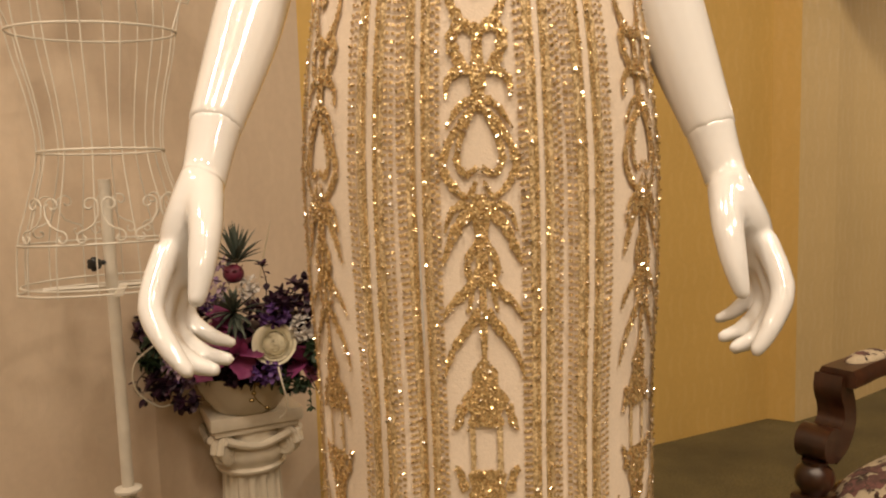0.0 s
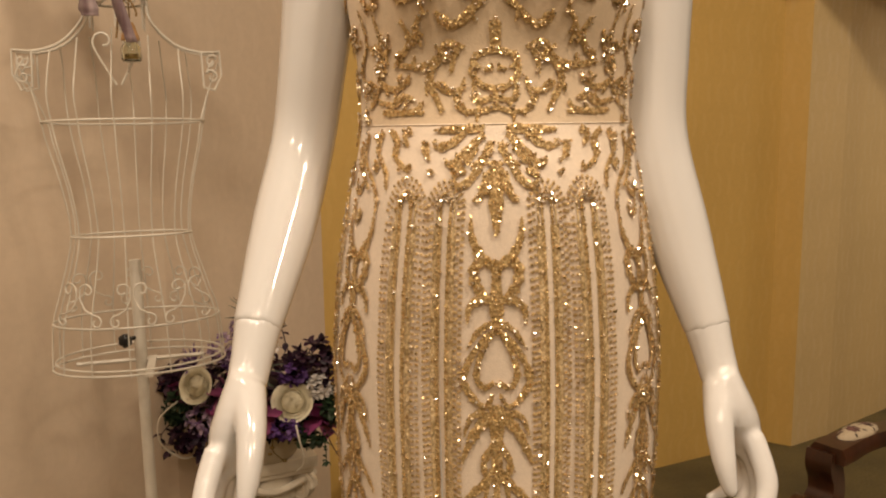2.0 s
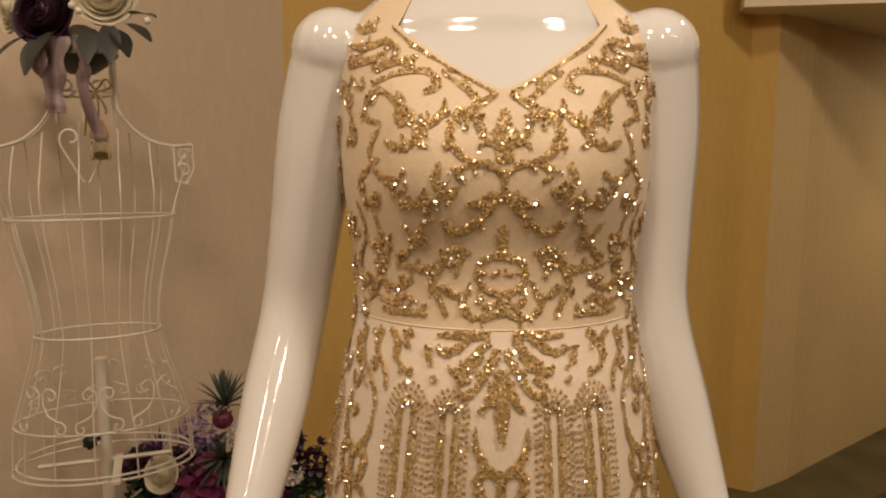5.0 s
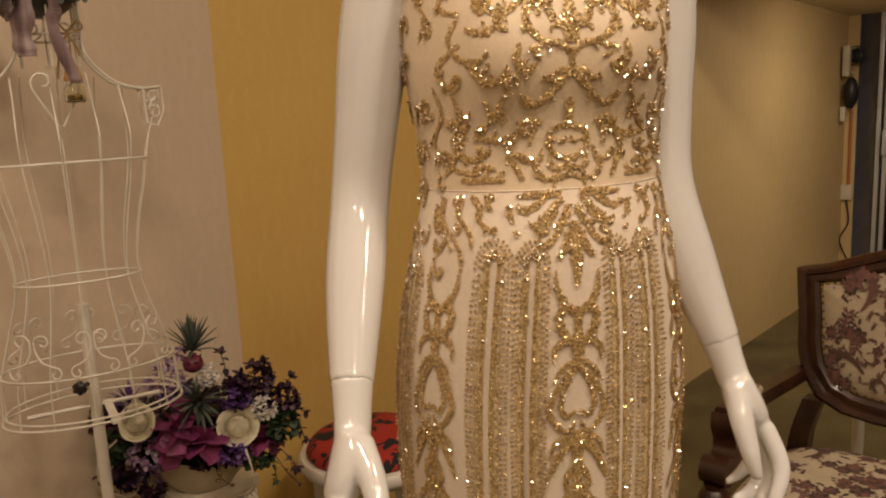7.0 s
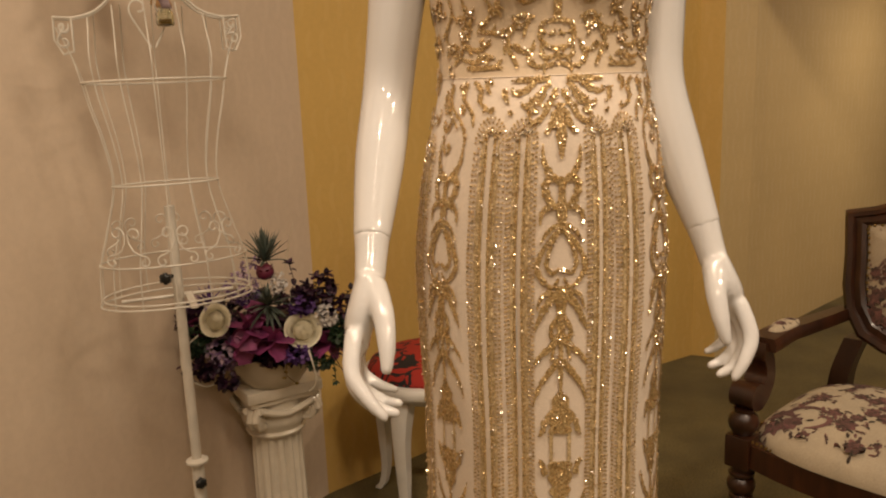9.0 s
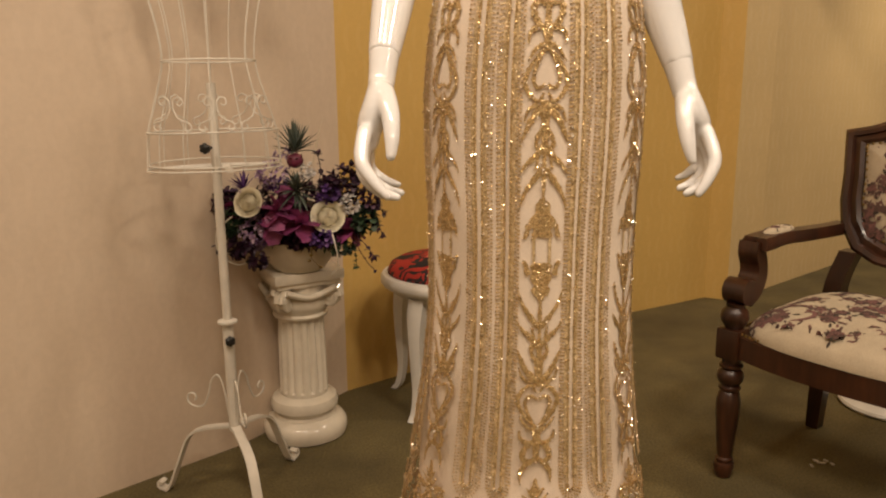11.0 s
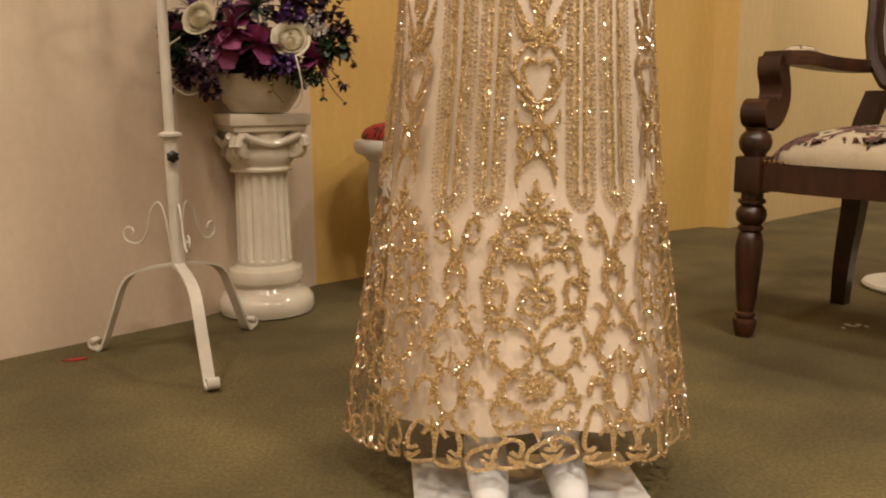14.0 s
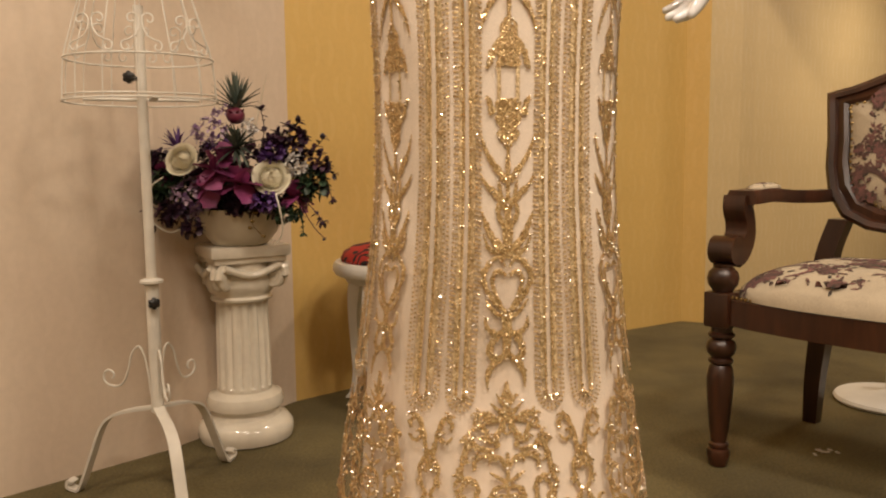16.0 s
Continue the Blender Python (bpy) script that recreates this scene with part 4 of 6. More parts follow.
for k in range(6):
    w = TWO_PI * (k + 0.5) / 6
    bm = B()
    tube(bm, [(0.054 * math.cos(w), 0.046 * math.sin(w), z) for z in (1.45, 1.50, 1.56)], 0.002, 5)
    part("neck_rib", bm, M_IRON, dform)


def scroll_pts(x, z, r, turns, start, hand, tighten=0.75, n=22):
    out = []
    for i in range(n):
        t = i / (n - 1)
        q = r * (1 - tighten * t)
        a = start + hand * turns * TWO_PI * t
        out.append((x + q * math.cos(a), z + q * math.sin(a)))
    return out


def on_form(x, z, front=-1):
    a, b = np.interp(z, [q[0] for q in BODY], [q[1] for q in BODY]), np.interp(z, [q[0] for q in BODY], [q[2] for q in BODY])
    c = max(-1, min(1, x / a))
    return (x, front * b * math.sqrt(max(0, 1 - c * c)) * 1.02 + front * 0.002, z)


for wc in (-0.098, 0.0, 0.098):
    for sg in (1, -1):
        for f in (-1, 1):
            bm = B()
            line = scroll_pts(0.017, 1.000, 0.014, 0.95, math.pi, -1)[::-1] + [(0.004, 0.984), (0.012, 0.968), (0.026, 0.960)] + scroll_pts(0.031, 0.947, 0.012, 0.95, math.pi / 2, -1)
            tube(bm, [Vector(on_form(wc + sg * x, z, f)) for x, z in line], 0.0017, 5)
            part("hip_scroll", bm, M_IRON, dform)
for sg in (1, -1):
    bm = B()
    tube(bm, [(x, -0.058, z) for x, z in scroll_pts(sg * 0.022, 1.424, 0.020, 0.9, -math.pi / 2 + sg * 1.0, sg)[::-1] + [(sg * 0.030, 1.396), (sg * 0.004, 1.352)]], 0.0021, 5)
    part("heart_scroll", bm, M_IRON, dform)
    bm = B()
    tube(bm, [(x, -0.036, z) for x, z in scroll_pts(sg * 0.024, 1.508, 0.018, 0.9, -math.pi / 2, sg)[::-1] + [(sg * 0.012, 1.50), (sg * 0.002, 1.53)]], 0.0021, 5)
    part("neck_scroll", bm, M_IRON, dform)
    for f in (-1, 1):
        bm = B()
        tube(bm, [(sg * 0.150, f * 0.026, 1.410), (sg * 0.184, f * 0.022, 1.412), (sg * 0.186, f * 0.02, 1.372), (sg * 0.172, f * 0.024, 1.345), (sg * 0.152, f * 0.03, 1.35), (sg * 0.150, f * 0.026, 1.410)], 0.0021, 5)
        tube(bm, [(x, f * 0.025, z) for x, z in scroll_pts(sg * 0.168, 1.395, 0.012, 1.0, 0.5, sg) + scroll_pts(sg * 0.168, 1.368, 0.013, 1.0, 2.5, -sg)], 0.0017, 5)
        part("shoulder_scroll", bm, M_IRON, dform)
for ob in dform.children:
    ob.data.transform(Matrix.Diagonal((FW, FW, 1, 1)))
bm = B()
tube(bm, [(0, 0, 0.40), (0, 0, 1.04)], 0.0105, 14)
part("pole", bm, M_IRON, dform)
bm = B()
tube(bm, [(0, 0, 0.195), (0, 0, 0.475)], 0.0135, 14)
lathe(bm, [(0.0135, 0.470), (0.024, 0.474), (0.024, 0.479), (0.0135, 0.483)], 20)
part("sleeve", bm, M_IRON, dform)
bm = B()
tube(bm, [(-0.112, 0, 0.852), (0.112, 0, 0.852)], 0.004, 6)
box(bm, (0.02, -0.05, 0.852), (0.014, 0.13, 0.005))
part("cross_bar", bm, M_IRON, dform)
for z, dx in ((0.895, -0.020), (0.433, 0.0)):
    bm = B()
    lathe(bm, [(0.004, 0), (0.009, 0.002), (0.0125, 0.006), (0.0125, 0.013), (0.008, 0.016), (0.003, 0.017)], 24, flutes=6, depth=0.003, band=(0.001, 0.015))
    bmesh.ops.transform(bm, matrix=pose(dx, -0.014, z, 90, 0, -25 if dx else 10), verts=bm.verts)
    if dx:
        tube(bm, [(dx, -0.012, z), (0, 0, z)], 0.004, 8)
    part("clamp_knob", bm, M_KNOB, dform, "black star-shaped clamp knob")
for fx, fy in ((-0.437, 0.958), (-0.752, 1.232), (-0.449, 1.388)):
    d = Matrix.Rotation(radians(-FTURN), 3, "Z") @ Vector((fx - FX, fy - FY, 0))
    e = d.normalized()
    L = d.length
    bm = B()
    prof = spline([(0.010, 0.205), (L * 0.42, 0.188), (L * 0.62, 0.160), (L * 0.78, 0.085), (L * 0.93, 0.012), (L * 1.0, 0.006), (L * 1.07, 0.012), (L * 1.06, 0.026), (L * 1.01, 0.022)], 6)
    side = Vector((-e.y, e.x, 0)) * 0.0115
    rings = []
    for i, p in enumerate(prof):
        t = np.array(prof[min(i + 1, len(prof) - 1)]) - np.array(prof[max(0, i - 1)])
        t = t / (np.linalg.norm(t) or 1)
        nn = (e * -t[1] + Vector((0, 0, t[0]))) * 0.0028
        c = e * p[0] + Vector((0, 0, p[1]))
        rings.append([bm.verts.new(c + a * side + b * nn) for a, b in ((-1, -1), (1, -1), (1, 1), (-1, 1))])
    ring_faces(bm, rings)
    part("leg", bm, M_IRON, dform)
    bm = B()
    pts = spline([(0.014, 0.23), (0.022, 0.30), (0.036, 0.335), (0.056, 0.32), (0.066, 0.285), (0.082, 0.252), (0.104, 0.245)], 5)[:-1] + [(0.110 + p[0], 0.268 + p[1]) for p in scroll_pts(0, 0, 0.021, 0.9, -math.pi / 2, 1)]
    tube(bm, [e * p[0] + Vector((0, 0, p[1])) for p in pts], 0.0024, 6)
    part("leg_scroll", bm, M_IRON, dform)

# ---- stool ----
stool = thing("stool", (-0.011, 1.780, 0), "round white stool with a red and black flocked cushion", "stool")
bm = B()
lathe(bm, [(0.150, 0.375), (0.165, 0.380), (0.172, 0.392), (0.196, 0.402), (0.203, 0.412), (0.203, 0.428), (0.196, 0.437), (0.172, 0.440)], 56)
part("seat_rim", bm, M_STOOL, stool)
M_RED = material("red_flock", (0.33, 0.022, 0.012), 0.85, vary=0.1)
_n, _l = M_RED.node_tree.nodes, M_RED.node_tree.links
_b = _n["Principled BSDF"]
_src = _b.inputs["Base Color"].links[0].from_socket
_v, _w, _g, _m2, _c = _n.new("ShaderNodeTexNoise"), _n.new("ShaderNodeTexCoord"), _n.new("ShaderNodeMath"), _n.new("ShaderNodeMix"), _n.new("ShaderNodeMapRange")
_v.inputs["Scale"].default_value, _v.inputs["Detail"].default_value, _v.inputs["Distortion"].default_value = 19, 1.5, 1.2
_l.new(_w.outputs["Object"], _v.inputs["Vector"])
_g.operation, _g.inputs[1].default_value = "GREATER_THAN", 0.54
_l.new(_v.outputs[0], _g.inputs[0])
_m2.data_type = "RGBA"
_l.new(_g.outputs[0], _m2.inputs[0])
_l.new(_src, _m2.inputs[6])
_m2.inputs[7].default_value = (0.012, 0.008, 0.008, 1)
_l.new(_m2.outputs[2], _b.inputs["Base Color"])
bm = B()
lathe(bm, [(0.16, 0.425), (0.176, 0.432), (0.181, 0.446), (0.172, 0.464), (0.148, 0.478), (0.10, 0.487), (0.05, 0.490), (0.005, 0.491)], 48)
part("cushion", bm, M_RED, stool, "red cushion with black flocked blotches")
for k in range(4):
    a = radians(148 + 90 * k)
    e = Vector((math.cos(a), math.sin(a), 0))
    bm = B()
    line = spline([(0.150, 0.385, .030), (0.162, 0.335, .028), (0.170, 0.27, .023), (0.168, 0.17, .019), (0.168, 0.09, .015), (0.180, 0.03, .014), (0.198, 0.004, .015)], 5)
    sd = Vector((-e.y, e.x, 0))
    rings = [[bm.verts.new(e * (p[0] + x * p[2]) + sd * y * p[2] + Vector((0, 0, p[1]))) for x, y in ((-.7, -.9), (.7, -.9), (1, 0), (.7, .9), (-.7, .9))] for p in line]
    ring_faces(bm, rings)
    part("leg", bm, M_STOOL, stool)

# ---- armchair ----
M_TAP = material("woven_tapestry", (0.40, 0.33, 0.23), 0.85, vary=0.08, scale=20, fine=0.16, fine_scale=500, bump=0.5, bump_scale=420)
M_STITCH = random_tint(material("tapestry_flowers", (0.1, 0.05, 0.04), 0.9, bump=0.5, bump_scale=500), (0.030, 0.022, 0.014), (0.17, 0.075, 0.065))
chair = thing("armchair", (0.716, 1.258, 0), "carved dark mahogany armchair with floral tapestry seat and back", "armchair", turn=-51.7)
CW = 0.56  # its legs stand this far apart


def xform(bm, m):
    bmesh.ops.transform(bm, matrix=m, verts=bm.verts)
    return bm


for x in (0, CW):
    bm = B()
    lathe(bm, [(0.006, 0), (0.020, 0.003), (0.024, 0.016), (0.027, 0.034), (0.025, 0.042), (0.018, 0.046), (0.023, 0.050), (0.023, 0.056), (0.018, 0.060), (0.022, 0.085), (0.029, 0.17), (0.031, 0.215), (0.026, 0.240),
                (0.021, 0.246), (0.028, 0.251), (0.028, 0.257), (0.022, 0.262), (0.031, 0.272), (0.034, 0.285), (0.031, 0.298), (0.022, 0.306), (0.030, 0.312), (0.030, 0.318), (0.024, 0.322), (0.024, 0.34)], 28, (x, 0, 0))
    part("front_leg", bm, M_WOOD, chair)
    bm = B()
    box(bm, (x, 0, 0.375), (0.062, 0.062, 0.082), None, 0.006)
    part("leg_block", bm, M_WOOD, chair)
    bm = B()
    lathe(bm, [(0.022, 0.412), (0.024, 0.420), (0.033, 0.432), (0.036, 0.447), (0.032, 0.462), (0.022, 0.472), (0.024, 0.480)], 24, (x, 0, 0))
    part("turned_ball", bm, M_WOOD, chair)
    # the carved S that carries the arm
    bm = B()
    tube(bm, [(x - 0.030, 0.012, 0.510), (x + 0.030, 0.012, 0.510)], 0.033, 20)
    prof = spline([(0.020, 0.500, .030), (0.050, 0.510, .026), (0.072, 0.540, .022), (0.070, 0.575, .020), (0.058, 0.605, .021), (0.062, 0.630, .022)], 6)
    rings = []
    for i, p in enumerate(prof):
        q0, q1 = prof[max(0, i - 1)], prof[min(i + 1, len(prof) - 1)]
        t = np.array((q1[0] - q0[0], q1[1] - q0[1]))
        t = t / np.linalg.norm(t)
        rings.append([bm.verts.new((x + a * 0.027, p[0] - t[1] * b * p[2], p[1] + t[0] * b * p[2])) for a, b in ((-1, -1), (1, -1), (1, 1), (-1, 1))])
    ring_faces(bm, rings)
    part("arm_support", bm, M_WOOD, chair)
    bm = B()
    inw = 0.028 if x == 0 else -0.028
    prof = spline([(x + inw * .4, 0.050, 0.630, 0.034), (x + inw * .4, 0.09, 0.631, 0.034), (x + inw * .4, 0.16, 0.632, 0.030), (x + inw * 0.6, 0.27, 0.624, 0.024), (x + inw, 0.38, 0.620, 0.020), (x + inw * 1.3, 0.462, 0.620, 0.020)], 5)
    rings = [[bm.verts.new((p[0] + a * p[3], p[1], p[2] + b * 0.016)) for a, b in ((-1, -1), (1, -1), (1.06, .2), (.86, 1), (-.86, 1), (-1.06, .2))] for p in prof]
    ring_faces(bm, rings)
    part("armrest", bm, M_WOOD, chair)
    bm = B()
    sphere(bm, (x + inw * .4, 0.16, 0.648), (0.026, 0.066, 0.013), 18, 10)
    part("arm_pad", bm, M_TAP, chair, "small tapestry pad")
    # back leg, raked, that runs up into the back post
    bm = B()
    sp = 1 if x == 0 else -1
    lx = x + sp * 0.02
    line = spline([(lx - sp * .012, 0.478, 0.0, .018), (lx - sp * .006, 0.474, 0.12, .021), (lx + sp * .012, 0.462, 0.27, .024), (lx + sp * .020, 0.446, 0.38, .025), (lx + sp * .030, 0.440, 0.47, .024), (lx + sp * .055, 0.450, 0.56, .024)], 5)
    rings = [[bm.verts.new((p[0] + a * p[3], p[1] + b * p[3], p[2])) for a, b in ((-1, -1), (1, -1), (1, 1), (-1, 1))] for p in line]
    ring_faces(bm, rings)
    part("back_leg", bm, M_WOOD, chair)
# seat rails, bowed in front
for nm, pts in (("front_rail", spline([(0.02, -0.004), (CW * .25, -0.030), (CW * .5, -0.038), (CW * .75, -0.030), (CW - 0.02, -0.004)], 5)), ("side_rail", [(0.0, 0.02), (0.016, 0.43)]), ("side_rail", [(CW, 0.02), (CW - 0.016, 0.43)]), ("back_rail", [(0.03, 0.43), (CW - 0.03, 0.43)])):
    bm = B()
    rings = []
    for i, p in enumerate(pts):
        q0, q1 = pts[max(0, i - 1)], pts[min(i + 1, len(pts) - 1)]
        t = np.array((q1[0] - q0[0], q1[1] - q0[1]))
        t = t / np.linalg.norm(t)
        rings.append([bm.verts.new((p[0] - t[1] * b * 0.016, p[1] + t[0] * b * 0.016, z)) for b, z in ((-1, 0.343), (1, 0.343), (1, 0.402), (-1, 0.402))])
    ring_faces(bm, rings)
    part(nm, bm, M_WOOD, chair)
# the stuffed seat
bm = B()
rings = []
for k in range(15):
    q = math.sin(k / 14 * math.pi / 2) if k else 0.01
    ring = []
    for i in range(56):
        w = TWO_PI * i / 56
        d = (abs(math.cos(w)) ** 4 + abs(math.sin(w)) ** 4) ** -0.25
        x, y = CW / 2 + (CW / 2 + 0.003) * q * d * math.cos(w), 0.205 + 0.233 * q * d * math.sin(w)
        if y < 0.0:
            y -= 0.030 * (1 - ((x - CW / 2) / (CW / 2)) ** 2)
        ring.append(bm.verts.new((x, y, 0.404 + 0.080 * max(0, 1 - q ** 3.4) ** 0.62)))
    rings.append(ring)
ring_faces(bm, rings, caps=False)
bm.faces.new(rings[0])
part("seat_cushion", bm, M_TAP, chair, "cream tapestry seat with brown flowers")
bm = B()
for i in range(40):
    t = i / 39
    x = 0.030 + (CW - 0.06) * t
    sphere(bm, (x, -0.012 - 0.034 * (1 - (2 * t - 1) ** 2), 0.406), 0.0048, 6, 4)
for i in range(26):
    sphere(bm, (-0.006 + 0.016 * i / 25, 0.04 + 0.38 * i / 25, 0.406), 0.0048, 6, 4)
part("nail_trim", bm, M_BRASS, chair, "row of brass upholstery nails", kind="stuff")


# the shield-shaped back
def back_edge(inset):
    c = CW / 2
    half = [(0.0, 0.975), (0.06, 0.968), (0.13, 0.942), (0.20, 0.915), (0.262, 0.900), (0.258, 0.86), (0.248, 0.78), (0.243, 0.70), (0.228, 0.63), (0.190, 0.57), (0.13, 0.540), (0.06, 0.530), (0.0, 0.528)]
    half = [(x * 1.05, 0.53 + (z - 0.53) * 0.96) for x, z in half]
    pts = [(c + x, z) for x, z in half] + [(c - x, z) for x, z in half[-2:0:-1]]
    m = np.mean(pts, axis=0)
    return [(m[0] + (p[0] - m[0]) * (1 - inset / 0.24), m[1] + (p[1] - m[1]) * (1 - inset / 0.215)) for p in pts]


def back_y(z):
    return 0.440 + (z - 0.53) * 0.21


def densify(pts):
    out = []
    for i in range(len(pts)):
        p, q = pts[i], pts[(i + 1) % len(pts)]
        out += [p, ((p[0] + q[0]) / 2, (p[1] + q[1]) / 2)]
    return out


bm = B()
rings = []
for inset, dy in ((0, 0.022), (-0.002, -0.012), (0.008, -0.022), (0.020, -0.020), (0.024, -0.012), (0.040, -0.018), (0.050, -0.012), (0.052, 0.022)):
    rings.append([bm.verts.new((x, back_y(z) + dy, z)) for x, z in densify(back_edge(inset))])
rings.append(rings[0])
ring_faces(bm, rings, caps=False)
part("back_frame", bm, M_WOOD, chair)
bm = B()
rings = []
for k, inset in enumerate((0.050, 0.058, 0.075, 0.11, 0.16, 0.20)):
    rings.append([bm.verts.new((x, back_y(z) - (0.004, 0.012, 0.020, 0.027, 0.031, 0.032)[k], z)) for x, z in densify(back_edge(inset))])
ring_faces(bm, rings, caps=False)
bm.faces.new(rings[-1])
rings = [[bm.verts.new((x, back_y(z) + d, z)) for x, z in densify(back_edge(0.051))] for d in (0.0, 0.012)]
ring_faces(bm, rings)
part("back_cushion", bm, M_TAP, chair, "cream tapestry back with brown flowers")
bm = B()
for x, z in spline(back_edge(0.056), 3, True):
    sphere(bm, (x, back_y(z) - 0.011, z), 0.0044, 6, 4)
part("nail_trim", bm, M_BRASS, chair, "row of brass upholstery nails", kind="stuff")

# ---- woven flowers on the chair ----
trnd = random.Random(11)


def weave(place, spots, name, parent, label):
    """Brown sprigs, scrolls and blooms laid on a curved cover; place(u, v) gives the point and lift."""
    vs, fs = [], []

    def petal(u, v, a, ln, w):
        i = len(vs)
        ca, sa = math.cos(a), math.sin(a)
        for p, q in ((0, 0), (.35, .5), (.75, .42), (1, 0), (.75, -.42), (.35, -.5)):
            vs.append(place(u + ln * p * ca - w * q * sa, v + ln * p * sa + w * q * ca))
        fs.append(tuple(range(i, i + 6)))

    def stem(pts, w):
        line = spline(pts, 5)
        i = len(vs)
        for k, p in enumerate(line):
            d = line[min(k + 1, len(line) - 1)] - line[max(k - 1, 0)]
            ln = math.hypot(*d) or 1
            ww = w * (0.4 + 1.2 * math.sin(math.pi * (k + 0.5) / len(line)))
            for s in (-1, 1):
                vs.append(place(p[0] - s * ww * d[1] / ln, p[1] + s * ww * d[0] / ln))
        fs.extend((i + 2 * k, i + 2 * k + 1, i + 2 * k + 3, i + 2 * k + 2) for k in range(len(line) - 1))
    for u, v, kind, size, turn in spots:
        a0 = radians(turn)
        if kind == "bloom":
            for ring, cnt in ((1.0, 7), (0.55, 5)):
                for k in range(cnt):
                    petal(u, v, a0 + TWO_PI * k / cnt + ring, size * ring, size * ring * 0.62)
            for k in range(4):
                a = a0 + 0.8 + TWO_PI * k / 4
                petal(u + size * 1.05 * math.cos(a), v + size * 1.05 * math.sin(a), a, size * 0.7, size * 0.3)
        elif kind == "scroll":
            pts, x, y, a, st = [], u, v, a0, size * 0.34
            for k in range(9):
                pts.append((x, y))
                x, y = x + st * math.cos(a), y + st * math.sin(a)
                a += 0.22 + 0.13 * k
                st *= 0.92
            stem(pts, size * 0.075)
            for k in (1, 3, 5):
                petal(*pts[k], a0 - 0.9 + k * 0.3, size * 0.32, size * 0.13)
        else:
            stem([(u, v), (u + size * math.cos(a0), v + size * math.sin(a0))], size * 0.035)
            for k in range(5):
                t = (k + 1) / 5
                for s in (1, -1):
                    petal(u + size * t * math.cos(a0), v + size * t * math.sin(a0), a0 + s * 0.8, size * 0.3, size * 0.12)
    me = bpy.data.meshes.new(name)
    me.from_pydata([tuple(p) for p in vs], [], fs)
    return part(name, me, M_STITCH, parent, label, kind="stuff")


def on_seat(x, y):
    yy = y + (0.030 * (1 - ((x - CW / 2) / (CW / 2)) ** 2) if y < 0 else 0)
    q = ((abs(x - CW / 2) / (CW / 2 + 0.003)) ** 4 + (abs(yy - 0.205) / 0.233) ** 4) ** 0.25
    q = min(q, 0.999)
    return (x, y, 0.4052 + 0.080 * max(0, 1 - q ** 3.4) ** 0.62)


def on_back(x, z):
    e = ((x - CW / 2) / 0.20) ** 4 + ((z - 0.745) / 0.175) ** 4
    return (x, back_y(z) - 0.0055 - 0.0275 * max(0.0, 1 - min(1, e) ** 0.8) ** 0.5, z)


c = CW / 2
spots = [(c, .20, "bloom", .036, 10), (c - .07, .23, "bloom", .022, 40), (c + .07, .22, "bloom", .024, 70), (c, .27, "bloom", .02, 0), (c - .05, .15, "bloom", .018, 20), (c + .05, .15, "bloom", .02, 5)]
for sx in (-1, 1):
    spots += [(c + sx * .12, .10, "scroll", .075, 90 - sx * 60), (c + sx * .17, .26, "scroll", .07, 90 + sx * 40), (c + sx * .21, .12, "sprig", .06, 90 + sx * 20), (c + sx * .22, .32, "bloom", .02, 30), (c + sx * .05, .05, "sprig", .06, 90 - sx * 60),
              (c + sx * .15, .03, "scroll", .05, 90 + sx * 70), (c + sx * .23, .04, "bloom", .018, 12), (c + sx * .10, .35, "sprig", .05, 90 - sx * 70), (c + sx * .24, .20, "sprig", .045, 100)]
for k in range(150):
    spots.append((0.04 + 0.48 * trnd.random(), 0.0 + 0.40 * trnd.random(), trnd.choice(("sprig", "sprig", "bloom", "scroll")), 0.010 + 0.018 * trnd.random(), 360 * trnd.random()))
weave(on_seat, spots, "woven_pattern", chair, "brown and wine-red woven flowers")
spots = [(c, .74, "bloom", .032, 0), (c - .04, .79, "bloom", .024, 30), (c + .045, .79, "bloom", .022, 50), (c - .03, .69, "bloom", .022, 15), (c + .035, .70, "bloom", .024, 70), (c, .84, "bloom", .02, 10), (c, .64, "sprig", .05, 270)]
for sx in (-1, 1):
    spots += [(c + sx * .09, .65, "scroll", .07, 90 - sx * 40), (c + sx * .11, .80, "scroll", .075, 90 + sx * 30), (c + sx * .15, .72, "sprig", .07, 90 + sx * 8), (c + sx * .14, .85, "bloom", .018, 5), (c + sx * .17, .83, "sprig", .05, 90 - sx * 60),
              (c + sx * .07, .885, "scroll", .045, 90 - sx * 80), (c + sx * .13, .62, "bloom", .017, 20), (c + sx * .16, .66, "sprig", .04, 110)]
for k in range(130):
    spots.append((c + 0.36 * (trnd.random() - 0.5), 0.60 + 0.29 * trnd.random(), trnd.choice(("sprig", "sprig", "bloom", "scroll")), 0.010 + 0.018 * trnd.random(), 360 * trnd.random()))
weave(on_back, spots, "woven_pattern", chair, "brown and wine-red woven flowers")
weave(lambda u, v: (u, v, 0.6505 + 0.013 * math.sqrt(max(0, 1 - ((u - 0.011) / 0.026) ** 2 - ((v - 0.16) / 0.066) ** 2)) - 0.002), [(0.011, .14, "bloom", .016, 0), (0.013, .19, "bloom", .014, 30), (.005, .12, "sprig", .02, 250)], "woven_pattern", chair, "brown woven flowers")

